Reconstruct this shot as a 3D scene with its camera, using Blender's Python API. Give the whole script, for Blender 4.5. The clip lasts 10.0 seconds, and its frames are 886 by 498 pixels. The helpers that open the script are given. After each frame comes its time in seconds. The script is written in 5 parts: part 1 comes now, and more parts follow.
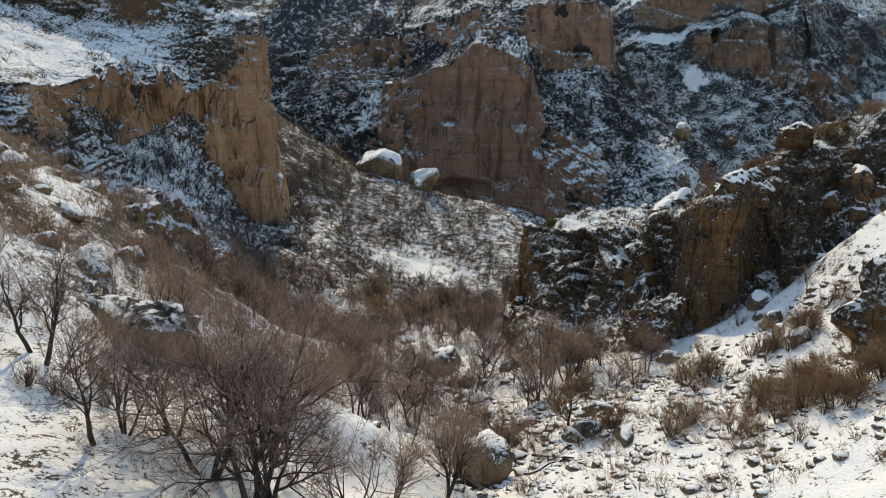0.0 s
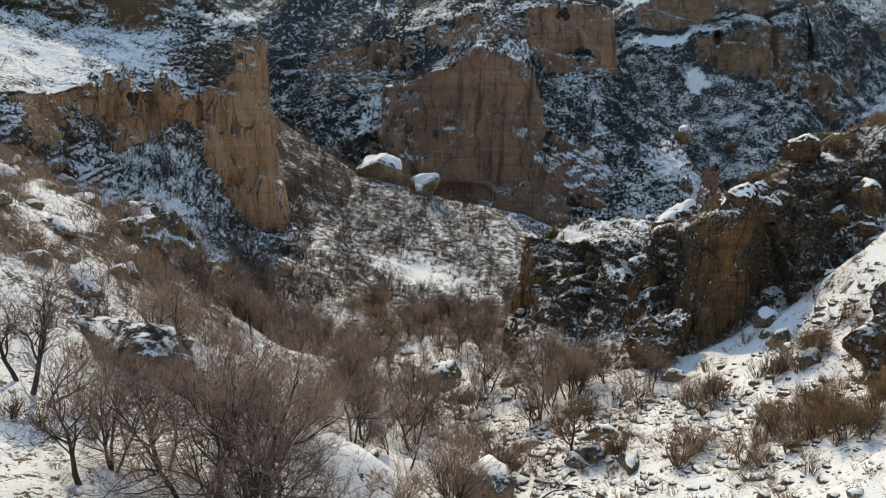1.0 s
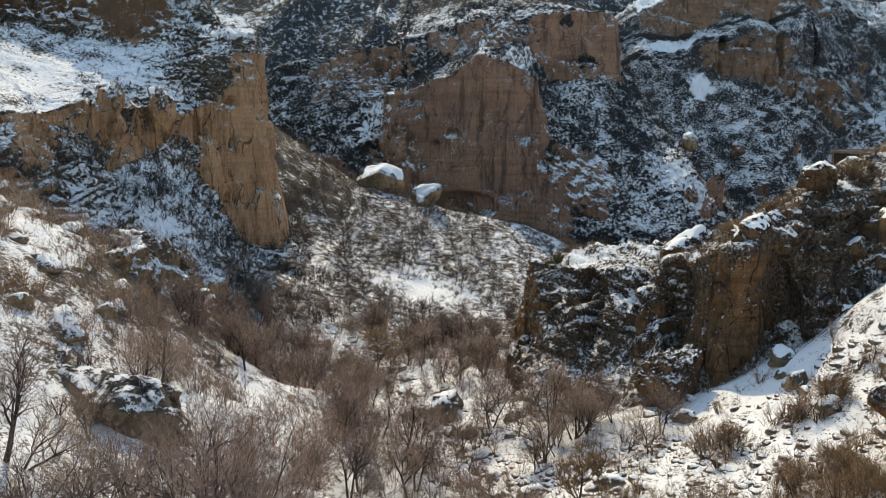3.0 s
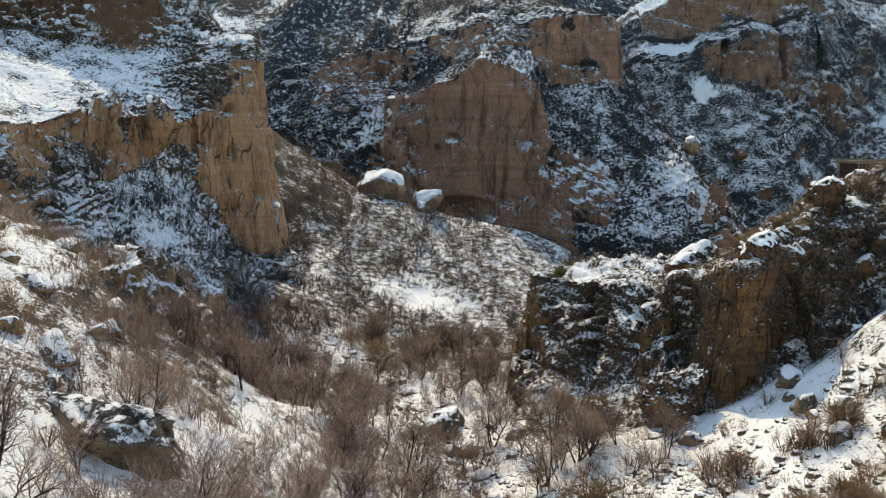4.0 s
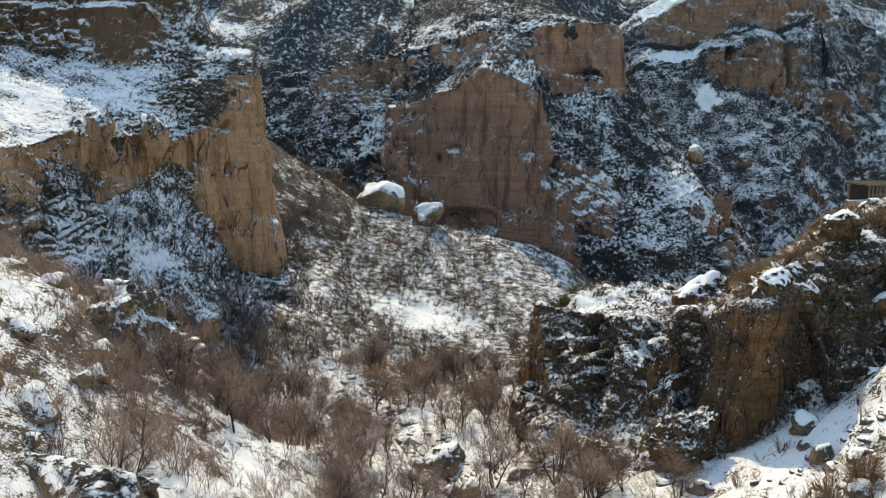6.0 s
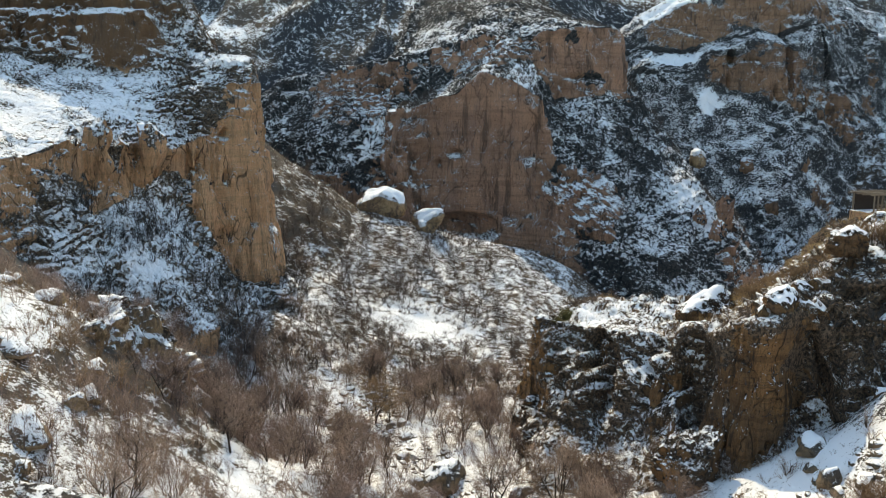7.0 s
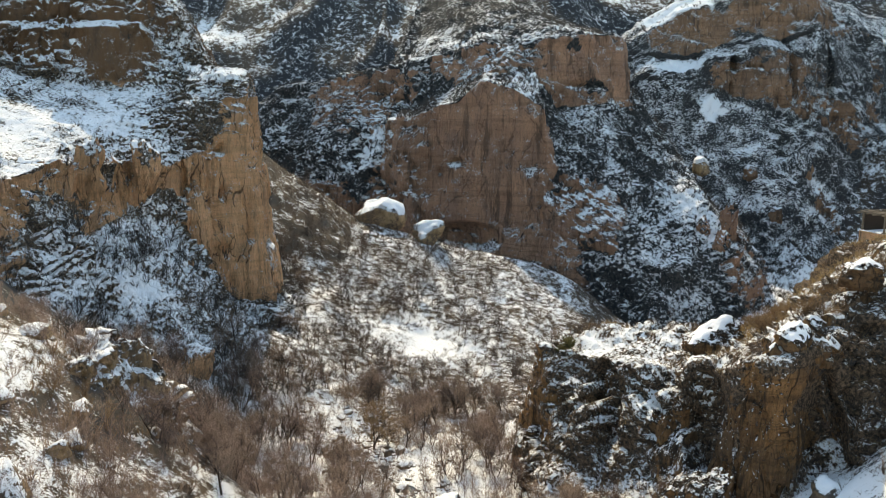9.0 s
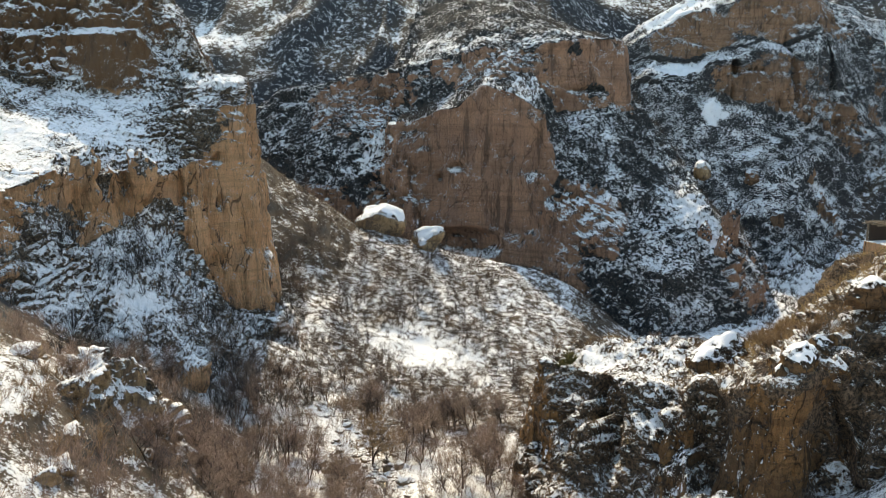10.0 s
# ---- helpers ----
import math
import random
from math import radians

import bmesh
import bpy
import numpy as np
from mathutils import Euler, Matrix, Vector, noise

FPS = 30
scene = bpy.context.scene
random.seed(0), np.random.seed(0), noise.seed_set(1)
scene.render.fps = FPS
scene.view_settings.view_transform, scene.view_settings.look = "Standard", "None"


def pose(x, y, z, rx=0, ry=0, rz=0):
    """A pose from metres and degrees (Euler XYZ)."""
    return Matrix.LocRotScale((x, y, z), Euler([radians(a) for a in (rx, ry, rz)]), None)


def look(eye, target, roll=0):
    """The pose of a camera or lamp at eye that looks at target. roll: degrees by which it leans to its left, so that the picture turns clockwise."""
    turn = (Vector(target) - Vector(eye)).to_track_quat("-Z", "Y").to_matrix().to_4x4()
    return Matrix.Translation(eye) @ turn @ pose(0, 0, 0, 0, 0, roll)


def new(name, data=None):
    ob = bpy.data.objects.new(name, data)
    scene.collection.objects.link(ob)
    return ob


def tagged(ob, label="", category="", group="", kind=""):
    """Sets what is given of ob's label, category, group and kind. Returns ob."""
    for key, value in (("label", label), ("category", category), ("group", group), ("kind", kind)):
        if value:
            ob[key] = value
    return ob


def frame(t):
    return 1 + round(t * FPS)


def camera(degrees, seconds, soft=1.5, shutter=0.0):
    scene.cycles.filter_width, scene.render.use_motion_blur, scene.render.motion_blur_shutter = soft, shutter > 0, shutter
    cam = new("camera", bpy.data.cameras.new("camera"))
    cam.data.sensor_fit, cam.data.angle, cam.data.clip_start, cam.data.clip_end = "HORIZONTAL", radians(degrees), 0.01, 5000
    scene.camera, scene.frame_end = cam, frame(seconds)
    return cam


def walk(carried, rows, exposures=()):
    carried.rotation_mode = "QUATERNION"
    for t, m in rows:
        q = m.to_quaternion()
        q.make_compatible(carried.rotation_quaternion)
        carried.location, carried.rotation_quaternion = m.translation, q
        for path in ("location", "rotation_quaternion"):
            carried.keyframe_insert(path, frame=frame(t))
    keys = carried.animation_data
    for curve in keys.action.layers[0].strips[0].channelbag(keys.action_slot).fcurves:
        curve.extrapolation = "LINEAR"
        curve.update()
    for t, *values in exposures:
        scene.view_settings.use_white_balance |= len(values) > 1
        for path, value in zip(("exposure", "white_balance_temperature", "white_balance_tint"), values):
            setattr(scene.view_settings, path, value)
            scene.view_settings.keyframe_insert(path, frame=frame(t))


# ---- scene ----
cam = camera(58.0, 10.0, soft=0.62)
METRES, EYE, TILT, LEAN, TURN = 20.0, 32.0, -10.0, 0.0, 0.0
ROWS = [
    (0.0, 0.0, 0.0, 0.0, -0.0, 0.0, 0.0),
    (0.5, 0.0015, 0.0394, 0.0383, 0.04, -0.0, -0.03),
    (1.0, 0.003, 0.0739, 0.0726, 0.06, -0.03, -0.04),
    (1.5, 0.0045, 0.1109, 0.11, 0.1, -0.03, -0.07),
    (2.0, 0.0057, 0.1504, 0.1504, 0.15, -0.04, -0.08),
    (2.5, 0.0061, 0.1837, 0.187, 0.18, -0.05, -0.08),
    (4.0, 0.0073, 0.2891, 0.3017, 0.28, -0.06, -0.11),
    (4.5, 0.009, 0.3251, 0.3419, 0.31, -0.05, -0.13),
    (5.0, 0.0113, 0.3546, 0.3791, 0.34, -0.05, -0.14),
    (5.5, 0.0123, 0.3881, 0.4211, 0.37, -0.04, -0.14),
    (7.0, 0.0161, 0.4788, 0.5307, 0.45, 0.0, -0.16),
    (7.5, 0.0166, 0.5081, 0.5641, 0.47, 0.02, -0.16),
    (8.0, 0.0183, 0.5416, 0.6017, 0.49, 0.04, -0.16),
    (8.5, 0.0207, 0.5733, 0.6363, 0.51, 0.03, -0.17),
    (9.0, 0.0228, 0.6035, 0.6697, 0.53, 0.04, -0.18),
    (9.5, 0.0261, 0.6371, 0.709, 0.54, 0.06, -0.18),
    (10.0, 0.0286, 0.6671, 0.7434, 0.57, 0.06, -0.17),
]
walk(cam, [(t, pose(0, 0, EYE, TILT, LEAN, TURN) @ pose(METRES * x, METRES * y, METRES * z, 90 + pitch, roll, yaw)) for t, x, y, z, yaw, pitch, roll in ROWS],
     exposures=[(0.0, 0.07, 8000, -2), (2.5, 0.28, 8000, -2), (4.5, 0.42, 8150, -3), (5.5, 0.46, 8000, -4), (7.5, 0.64, 8150, -4), (9.0, 0.68, 8600, -3), (10.0, 0.74, 8850, -2)])

# ---------------------------------------------------------------- light
world = bpy.data.worlds.new("sky")
scene.world = world
world.use_nodes = True
SUN_EL, SUN_AZ = 45.0, -12.0          # azimuth counted from +y towards +x
wn = world.node_tree
sky = wn.nodes.new("ShaderNodeTexSky")
sky.sky_type = "NISHITA"
sky.sun_disc = False
sky.sun_elevation, sky.sun_rotation = radians(SUN_EL), radians(SUN_AZ)
sky.altitude, sky.dust_density, sky.air_density, sky.ozone_density = 1200, 1.1, 0.92, 0.3
wn.nodes["Background"].inputs["Strength"].default_value = 0.275
wn.links.new(sky.outputs[0], wn.nodes["Background"].inputs["Color"])
sun = new("sun", bpy.data.lights.new("sun", "SUN"))
sun.data.energy, sun.data.angle, sun.data.color = 2.6, radians(0.6), (1.0, 0.83, 0.66)
sd = Vector((math.sin(radians(SUN_AZ)) * math.cos(radians(SUN_EL)),
             math.cos(radians(SUN_AZ)) * math.cos(radians(SUN_EL)), math.sin(radians(SUN_EL))))
sun.matrix_world = look(sd * 300 + Vector((0, 100, 0)), (0, 100, 0))


# ---------------------------------------------------------------- numeric noise
def lattice(i, j, k, seed):
    n = (i.astype(np.int64) * 374761393 + j.astype(np.int64) * 668265263 + k.astype(np.int64) * 1274126177 + seed * 144665) & 0xFFFFFFFF
    n = ((n ^ (n >> 13)) * 1103515245) & 0xFFFFFFFF
    n = ((n ^ (n >> 16)) * 2246822519) & 0xFFFFFFFF
    return ((n ^ (n >> 15)) & 0xFFFFFF) / float(0x7FFFFF) - 1.0


def vnoise(p, seed=0):
    """Smooth noise in -1..1 at the points p (n, 3)."""
    f = np.floor(p)
    u = p - f
    u = u * u * u * (u * (u * 6 - 15) + 10)
    i, j, k = f[:, 0], f[:, 1], f[:, 2]
    out = 0
    for a in (0, 1):
        for b in (0, 1):
            for c in (0, 1):
                w = (u[:, 0] if a else 1 - u[:, 0]) * (u[:, 1] if b else 1 - u[:, 1]) * (u[:, 2] if c else 1 - u[:, 2])
                out = out + w * lattice(i + a, j + b, k + c, seed)
    return out


def fbm(p, size, octaves=4, seed=0, gain=0.5):
    p = np.asarray(p, float) / size
    total, amp = 0, 1.0
    for o in range(octaves):
        total = total + amp * vnoise(p + 17.3 * o, seed + o)
        p, amp = p * 2.03, amp * gain
    return total


def ridged(p, size, octaves=3, seed=0):
    p = np.asarray(p, float) / size
    total, amp = 0, 1.0
    for o in range(octaves):
        total = total + amp * (1 - 2 * np.abs(vnoise(p + 9.1 * o, seed + o)))
        p, amp = p * 2.1, amp * 0.5
    return total


def cells(p, size, seed=0, tilt=1.2):
    """Cellular noise: a tilted facet for each cell, and the distance from the cell's border."""
    p = np.asarray(p, float) / size
    f = np.floor(p)
    d1, d2, val = np.full(len(p), 9.0), np.full(len(p), 9.0), np.zeros(len(p))
    for a in (-1, 0, 1):
        for b in (-1, 0, 1):
            for c in (-1, 0, 1):
                q = f + np.array([a, b, c])
                i, j, k = q[:, 0], q[:, 1], q[:, 2]
                o = np.stack([lattice(i, j, k, seed + s) for s in (1, 2, 3)], 1)
                diff = p - (q + o * 0.42 + 0.5)
                d = np.linalg.norm(diff, axis=1)
                near = d < d1
                d2 = np.where(near, d1, np.minimum(d2, d))
                face = 0.7 * lattice(i, j, k, seed + 4) + tilt * (diff * o[:, (1, 2, 0)]).sum(axis=1)
                val = np.where(near, face, val)
                d1 = np.where(near, d, d1)
    return val, d2 - d1


def flat3(x, y):
    return np.stack([x, y, np.zeros_like(x)], 1)


def smoothstep(a, b, x):
    t = np.clip((x - a) / (b - a), 0, 1)
    return t * t * (3 - 2 * t)


def softmax2(a, b, k):
    return 0.5 * (a + b + np.sqrt((a - b) ** 2 + k * k))


# ---------------------------------------------------------------- the lie of the land
def land_base(x, y):
    """Height of the valley ground, without its small relief."""
    ax = np.interp(y, [-200, 0, 45, 63, 88, 105, 112, 125, 150, 180, 215, 400], [6, 4, 2, 4, 0, -8, -12, -8, 10, 24, 40, 90])
    az = np.interp(y, [-200, 0, 45, 63, 88, 110, 125, 150, 180, 215, 400], [40, 14, 8.2, 5.2, 2.2, -1.2, -1.5, -5, -10, -15, -15])
    d = x - ax
    dl = np.sqrt(np.minimum(d, 0) ** 2 + 4) - 2
    dr = np.sqrt(np.maximum(d, 0) ** 2 + 4) - 2
    soft = 1 - 0.5 * smoothstep(118, 150, y)
    left = (0.72 + 0.28 * smoothstep(38, 60, y)) * (0.36 * dl + 0.005 * np.minimum(dl, 70) ** 2) * soft
    right = (0.20 * dr + 0.0054 * np.minimum(dr, 90) ** 2) * (1 - 0.9 * smoothstep(84, 118, y))
    z = az + left + right
    # foreground bank and its mound
    z = z + 0.8 * np.exp(-(((x + 15) / 8) ** 2 + ((y - 38) / 9) ** 2))
    z = z + 2.9 * np.exp(-(((x + 6.0) / 5.6) ** 2 + ((y - 46.6) / 2.9) ** 2) ** 1.2)
    # the chute that climbs to the right under the ridge
    z = z + 0.25 * np.clip(x - 20, 0, 16) * np.exp(-(np.minimum(y - 67.5, 0) / 12) ** 2) * (1 - smoothstep(70, 77, y))
    # shoulder that ends at the crag on the left bank
    z = z + 2.0 * np.exp(-(((x + 33) / 8) ** 2 + ((y - 77) / 9) ** 2)) - 2.5 * np.exp(-(((x + 22) / 8) ** 2 + ((y - 98) / 9) ** 2)) - 4.5 * np.exp(-(((x + 18.5) / 6) ** 2 + ((y - 89) / 9) ** 2))
    # the hill in the middle
    crest = 207.0
    hill = -1 + 0.23 * (np.minimum(y, crest) - 152) - 0.25 * (x + 4) - 0.7 * np.maximum(y - crest, 0)
    hill = hill - 0.012 * np.maximum(x - 15, 0) ** 2 + 0.5 * np.maximum(-22 - x, 0) * smoothstep(158, 188, y)
    hill = np.minimum(hill, 34) - 0.06 * np.maximum(138 - y, 0) ** 1.3
    z = softmax2(z * (1 - smoothstep(205, 235, y)) - 15 * smoothstep(205, 235, y), hill, 3)
    # the mountain behind
    back = np.maximum(y - 288 + 0.03 * np.abs(x - 20), 0)
    right_side = smoothstep(45, 80, x)
    rise = (1 - right_side) * (1.08 * back - 15) + right_side * (0.9 * np.minimum(back, 42) + 0.5 * np.maximum(back - 42, 0) - 15 + 0.7 * np.maximum(y - 372, 0))
    z = softmax2(z, 230 * np.tanh(rise / 230), 4)
    # side walls of the valley, far out of the way
    z = softmax2(z, 150 * np.tanh((np.maximum(x - 210, -x - 130)) / 150) * smoothstep(-40, 120, y) + 10, 10)
    return z


def land(x, y):
    x, y = np.asarray(x, float), np.asarray(y, float)
    p = flat3(x, y)
    far = smoothstep(215, 300, y)
    z = land_base(x, y)
    z = z + 0.8 * fbm(p, 14, 3, 5) * (1 - far) + far * (7.0 * ridged(p * np.array([1, 0.45, 1]), 46, 3, 8) + 2.2 * fbm(p, 12, 3, 9))
    z = z + 0.28 * fbm(p, 2.6, 3, 7) * (1 + far)
    bed = np.exp(-((x - np.interp(y, [45, 63, 88, 105, 112, 125], [2, 4, 0, -8, -12, -8])) / 2.2) ** 2) * smoothstep(40, 60, y) * (1 - smoothstep(118, 130, y))
    return z - 0.7 * bed


def land1(x, y):
    return float(land(np.array([x]), np.array([y]))[0])


# ---------------------------------------------------------------- meshes
def raw_mesh(name, verts, faces, smooth=True):
    """A mesh out of an (n, 3) array and an (m, k) array."""
    verts, faces = np.asarray(verts, np.float32), np.asarray(faces, np.int32)
    me = bpy.data.meshes.new(name)
    k = faces.shape[1]
    me.vertices.add(len(verts))
    me.vertices.foreach_set("co", verts.ravel())
    me.loops.add(faces.size)
    me.loops.foreach_set("vertex_index", faces.ravel())
    me.polygons.add(len(faces))
    me.polygons.foreach_set("loop_start", np.arange(0, faces.size, k, dtype=np.int32))
    me.polygons.foreach_set("use_smooth", np.full(len(faces), smooth))
    me.update(calc_edges=True)
    me.validate()
    return me


def grid_faces(nu, nv):
    i = np.arange(nu * nv).reshape(nu, nv)
    return np.stack([i[:-1, :-1], i[1:, :-1], i[1:, 1:], i[:-1, 1:]], -1).reshape(-1, 4)


def grid_normals(g):
    n = np.cross(np.gradient(g, axis=0), np.gradient(g, axis=1))
    return n / (np.linalg.norm(n, axis=2, keepdims=True) + 1e-9)


def part(name, mesh, material, parent=None, label=""):
    ob = new(name, mesh)
    if material and not mesh.materials:
        mesh.materials.append(material)
    if parent:
        ob.parent = parent
    return tagged(ob, label) if label else ob


# ---------------------------------------------------------------- materials
def material(name, rough=0.9):
    m = bpy.data.materials.new(name)
    m.use_nodes = True
    b = m.node_tree.nodes["Principled BSDF"]
    b.inputs["Roughness"].default_value = rough
    b.inputs["Specular IOR Level"].default_value = 0.25
    return m, m.node_tree, b


def tex_noise(nt, vec, scale, detail=4.0, rough=0.55):
    n = nt.nodes.new("ShaderNodeTexNoise")
    n.inputs["Scale"].default_value = scale
    n.inputs["Detail"].default_value = detail
    n.inputs["Roughness"].default_value = rough
    nt.links.new(vec, n.inputs["Vector"])
    return n.outputs["Fac"]


def stretch(nt, vec, s):
    n = nt.nodes.new("ShaderNodeMapping")
    n.inputs["Scale"].default_value = s
    nt.links.new(vec, n.inputs["Vector"])
    return n.outputs[0]


def calc(nt, op, a, b=0.0, c=0.0, clamp=False):
    n = nt.nodes.new("ShaderNodeMath")
    n.operation, n.use_clamp = op, clamp
    for s, v in zip(n.inputs, (a, b, c)):
        if isinstance(v, (int, float)):
            s.default_value = v
        else:
            nt.links.new(v, s)
    return n.outputs[0]


def ramp(nt, fac, lo, hi):
    """0 below lo, 1 above hi."""
    n = nt.nodes.new("ShaderNodeMapRange")
    n.interpolation_type = "SMOOTHSTEP"
    nt.links.new(fac, n.inputs[0])
    n.inputs[1].default_value, n.inputs[2].default_value = lo, hi
    return n.outputs[0]


def mix(nt, fac, a, b):
    n = nt.nodes.new("ShaderNodeMix")
    n.data_type = "RGBA"
    for s, v in ((n.inputs[0], fac), (n.inputs[6], a), (n.inputs[7], b)):
        if isinstance(v, tuple):
            s.default_value = (*v, 1)
        elif isinstance(v, (int, float)):
            s.default_value = v
        else:
            nt.links.new(v, s)
    return n.outputs[2]


def bump(nt, height, distance, strength=1.0):
    n = nt.nodes.new("ShaderNodeBump")
    n.inputs["Distance"].default_value, n.inputs["Strength"].default_value = distance, strength
    nt.links.new(height, n.inputs["Height"])
    return n.outputs[0]


SNOW = (0.88, 0.885, 0.90)


def attribute(nt, name):
    n = nt.nodes.new("ShaderNodeAttribute")
    n.attribute_name = name
    return n.outputs["Fac"]


def rock_material(name, light, mid, dark, snow_at, speck=0.5, grain=1.0, snow_size=1.0, patchy=1.1, capstone=None, dirt=1.0, lichen=0.54, relief=0.35, cracks=0.75,
                  brush=((0.022, 0.022, 0.024), (0.085, 0.070, 0.058)), fleck_at=0.53, flecks=1.0):
    """Weathered sandstone with snow on all that lies flat enough: snow_at is the slope (normal z) at which it holds.
    Where the sheet carries the attribute cover, scrub and broken stone flecked with snow hide the rock; drift adds to the snow."""
    m, nt, b = material(name, 0.92)
    geo = nt.nodes.new("ShaderNodeNewGeometry")
    pos = geo.outputs["Position"]
    sep = nt.nodes.new("ShaderNodeSeparateXYZ")
    nt.links.new(geo.outputs["Normal"], sep.inputs[0])
    nz = sep.outputs[2]
    big = tex_noise(nt, pos, 0.10 * grain, 6, 0.65)
    tone = tex_noise(nt, stretch(nt, pos, (1, 1, 0.5)), 0.33 * grain, 5, 0.65)
    streak = tex_noise(nt, stretch(nt, pos, (0.6, 0.6, 0.06)), 0.9 * grain, 6, 0.7)
    thin = tex_noise(nt, stretch(nt, pos, (1, 1, 0.10)), 3.2 * grain, 4, 0.7)
    strata = tex_noise(nt, stretch(nt, pos, (0.05, 0.05, 1.0)), 1.3 * grain, 6, 0.7)
    fine = tex_noise(nt, pos, 2.6 * grain, 6, 0.75)
    pit = tex_noise(nt, pos, 7.5 * grain, 4, 0.8)
    col = mix(nt, ramp(nt, big, 0.36, 0.62), mid, light)
    col = mix(nt, calc(nt, "MULTIPLY", ramp(nt, tone, 0.50, 0.68), 0.6), col, (0.8 * mid[0], 0.86 * mid[1], 1.0 * mid[2]))
    col = mix(nt, calc(nt, "MULTIPLY", ramp(nt, strata, 0.50, 0.60), 0.5 * dirt), col, tuple(0.6 * c for c in mid))
    col = mix(nt, calc(nt, "MULTIPLY", ramp(nt, thin, 0.50, 0.66), 0.5 * dirt), col, tuple(0.55 * c for c in mid))
    col = mix(nt, calc(nt, "MULTIPLY", ramp(nt, streak, 0.50, 0.64), 0.75 * dirt), col, dark)
    col = mix(nt, calc(nt, "MULTIPLY", ramp(nt, fine, 0.54, 0.68), 0.8 * dirt), col, dark)
    col = mix(nt, calc(nt, "MULTIPLY", ramp(nt, pit, 0.52, 0.66), 0.6 * dirt), col, tuple(0.45 * c for c in mid))
    vor = nt.nodes.new("ShaderNodeTexVoronoi")
    vor.feature = "DISTANCE_TO_EDGE"
    vor.inputs["Scale"].default_value = 0.34 * grain
    wob = nt.nodes.new("ShaderNodeTexNoise")
    wob.inputs["Scale"].default_value = 0.7 * grain
    wob.inputs["Detail"].default_value = 6
    nt.links.new(pos, wob.inputs["Vector"])
    vm = nt.nodes.new("ShaderNodeVectorMath")
    vm.operation = "MULTIPLY_ADD"
    nt.links.new(wob.outputs["Color"], vm.inputs[0])
    vm.inputs[1].default_value = (1.4 / grain, 1.4 / grain, 1.4 / grain)
    nt.links.new(pos, vm.inputs[2])
    nt.links.new(stretch(nt, vm.outputs[0], (1, 1, 0.28)), vor.inputs["Vector"])
    crack = calc(nt, "SUBTRACT", 1.0, ramp(nt, vor.outputs["Distance"], 0.0, 0.035))
    crack = calc(nt, "MULTIPLY", crack, ramp(nt, tone, 0.42, 0.56))
    col = mix(nt, calc(nt, "MULTIPLY", crack, cracks), col, tuple(0.4 * c for c in dark))
    if capstone:                                           # a darker, stained bed of rock above this height
        lev = nt.nodes.new("ShaderNodeSeparateXYZ")
        nt.links.new(pos, lev.inputs[0])
        bed = ramp(nt, calc(nt, "ADD", lev.outputs[2], calc(nt, "MULTIPLY", tone, 3.0)), capstone + 0.6, capstone + 2.0)
        bed = calc(nt, "MULTIPLY", bed, calc(nt, "ADD", 0.78, calc(nt, "MULTIPLY", ramp(nt, streak, 0.60, 0.40), 0.22)))
        col = mix(nt, bed, col, mix(nt, ramp(nt, streak, 0.42, 0.6), tuple(0.27 * c for c in mid), (0.06, 0.047, 0.038)))
    # grey lichen where the slope is gentle
    col = mix(nt, calc(nt, "MULTIPLY", ramp(nt, calc(nt, "ADD", nz, calc(nt, "MULTIPLY", fine, 0.6)), lichen, lichen + 0.32), 0.9), col, dark)
    patch = tex_noise(nt, pos, 0.30 * snow_size, 3, 0.6)
    fleck = tex_noise(nt, pos, 1.5 * snow_size, 4, 0.75)
    crumb = tex_noise(nt, pos, 4.5 * snow_size, 2, 0.7)
    drift = attribute(nt, "drift")
    s = calc(nt, "ADD", nz, calc(nt, "MULTIPLY", calc(nt, "SUBTRACT", patch, 0.5), patchy))
    s = calc(nt, "ADD", s, calc(nt, "MULTIPLY", calc(nt, "SUBTRACT", fleck, 0.5), 2.4 * speck))
    s = calc(nt, "ADD", s, calc(nt, "MULTIPLY", calc(nt, "SUBTRACT", crumb, 0.5), 1.6 * speck))
    s = calc(nt, "ADD", s, calc(nt, "MULTIPLY", drift, 0.4))
    s = ramp(nt, s, snow_at - 0.03, snow_at + 0.04)
    # scrub and rubble over the rock, with snow caught between
    cover = ramp(nt, calc(nt, "ADD", attribute(nt, "cover"), calc(nt, "MULTIPLY", calc(nt, "SUBTRACT", tex_noise(nt, pos, 0.5 * flecks, 7, 0.72), 0.5), 2.2)), 0.36, 0.64)
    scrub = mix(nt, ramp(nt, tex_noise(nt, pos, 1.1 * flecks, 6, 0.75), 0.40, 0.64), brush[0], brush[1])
    f1 = tex_noise(nt, stretch(nt, pos, (1, 1, 1.2)), 0.85 * flecks, 9, 0.78)
    f2 = tex_noise(nt, pos, 0.09 * flecks, 5, 0.65)
    c = calc(nt, "ADD", f1, calc(nt, "MULTIPLY", calc(nt, "SUBTRACT", f2, 0.5), 0.42))
    c = calc(nt, "ADD", c, calc(nt, "MULTIPLY", calc(nt, "SUBTRACT", nz, 0.55), 0.14))
    c = calc(nt, "ADD", c, calc(nt, "MULTIPLY", drift, 0.22))
    c = ramp(nt, c, fleck_at - 0.018, fleck_at + 0.022)
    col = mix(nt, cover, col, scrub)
    s = calc(nt, "ADD", calc(nt, "MULTIPLY", s, calc(nt, "SUBTRACT", 1.0, cover)), calc(nt, "MULTIPLY", c, cover))
    col = mix(nt, s, col, SNOW)
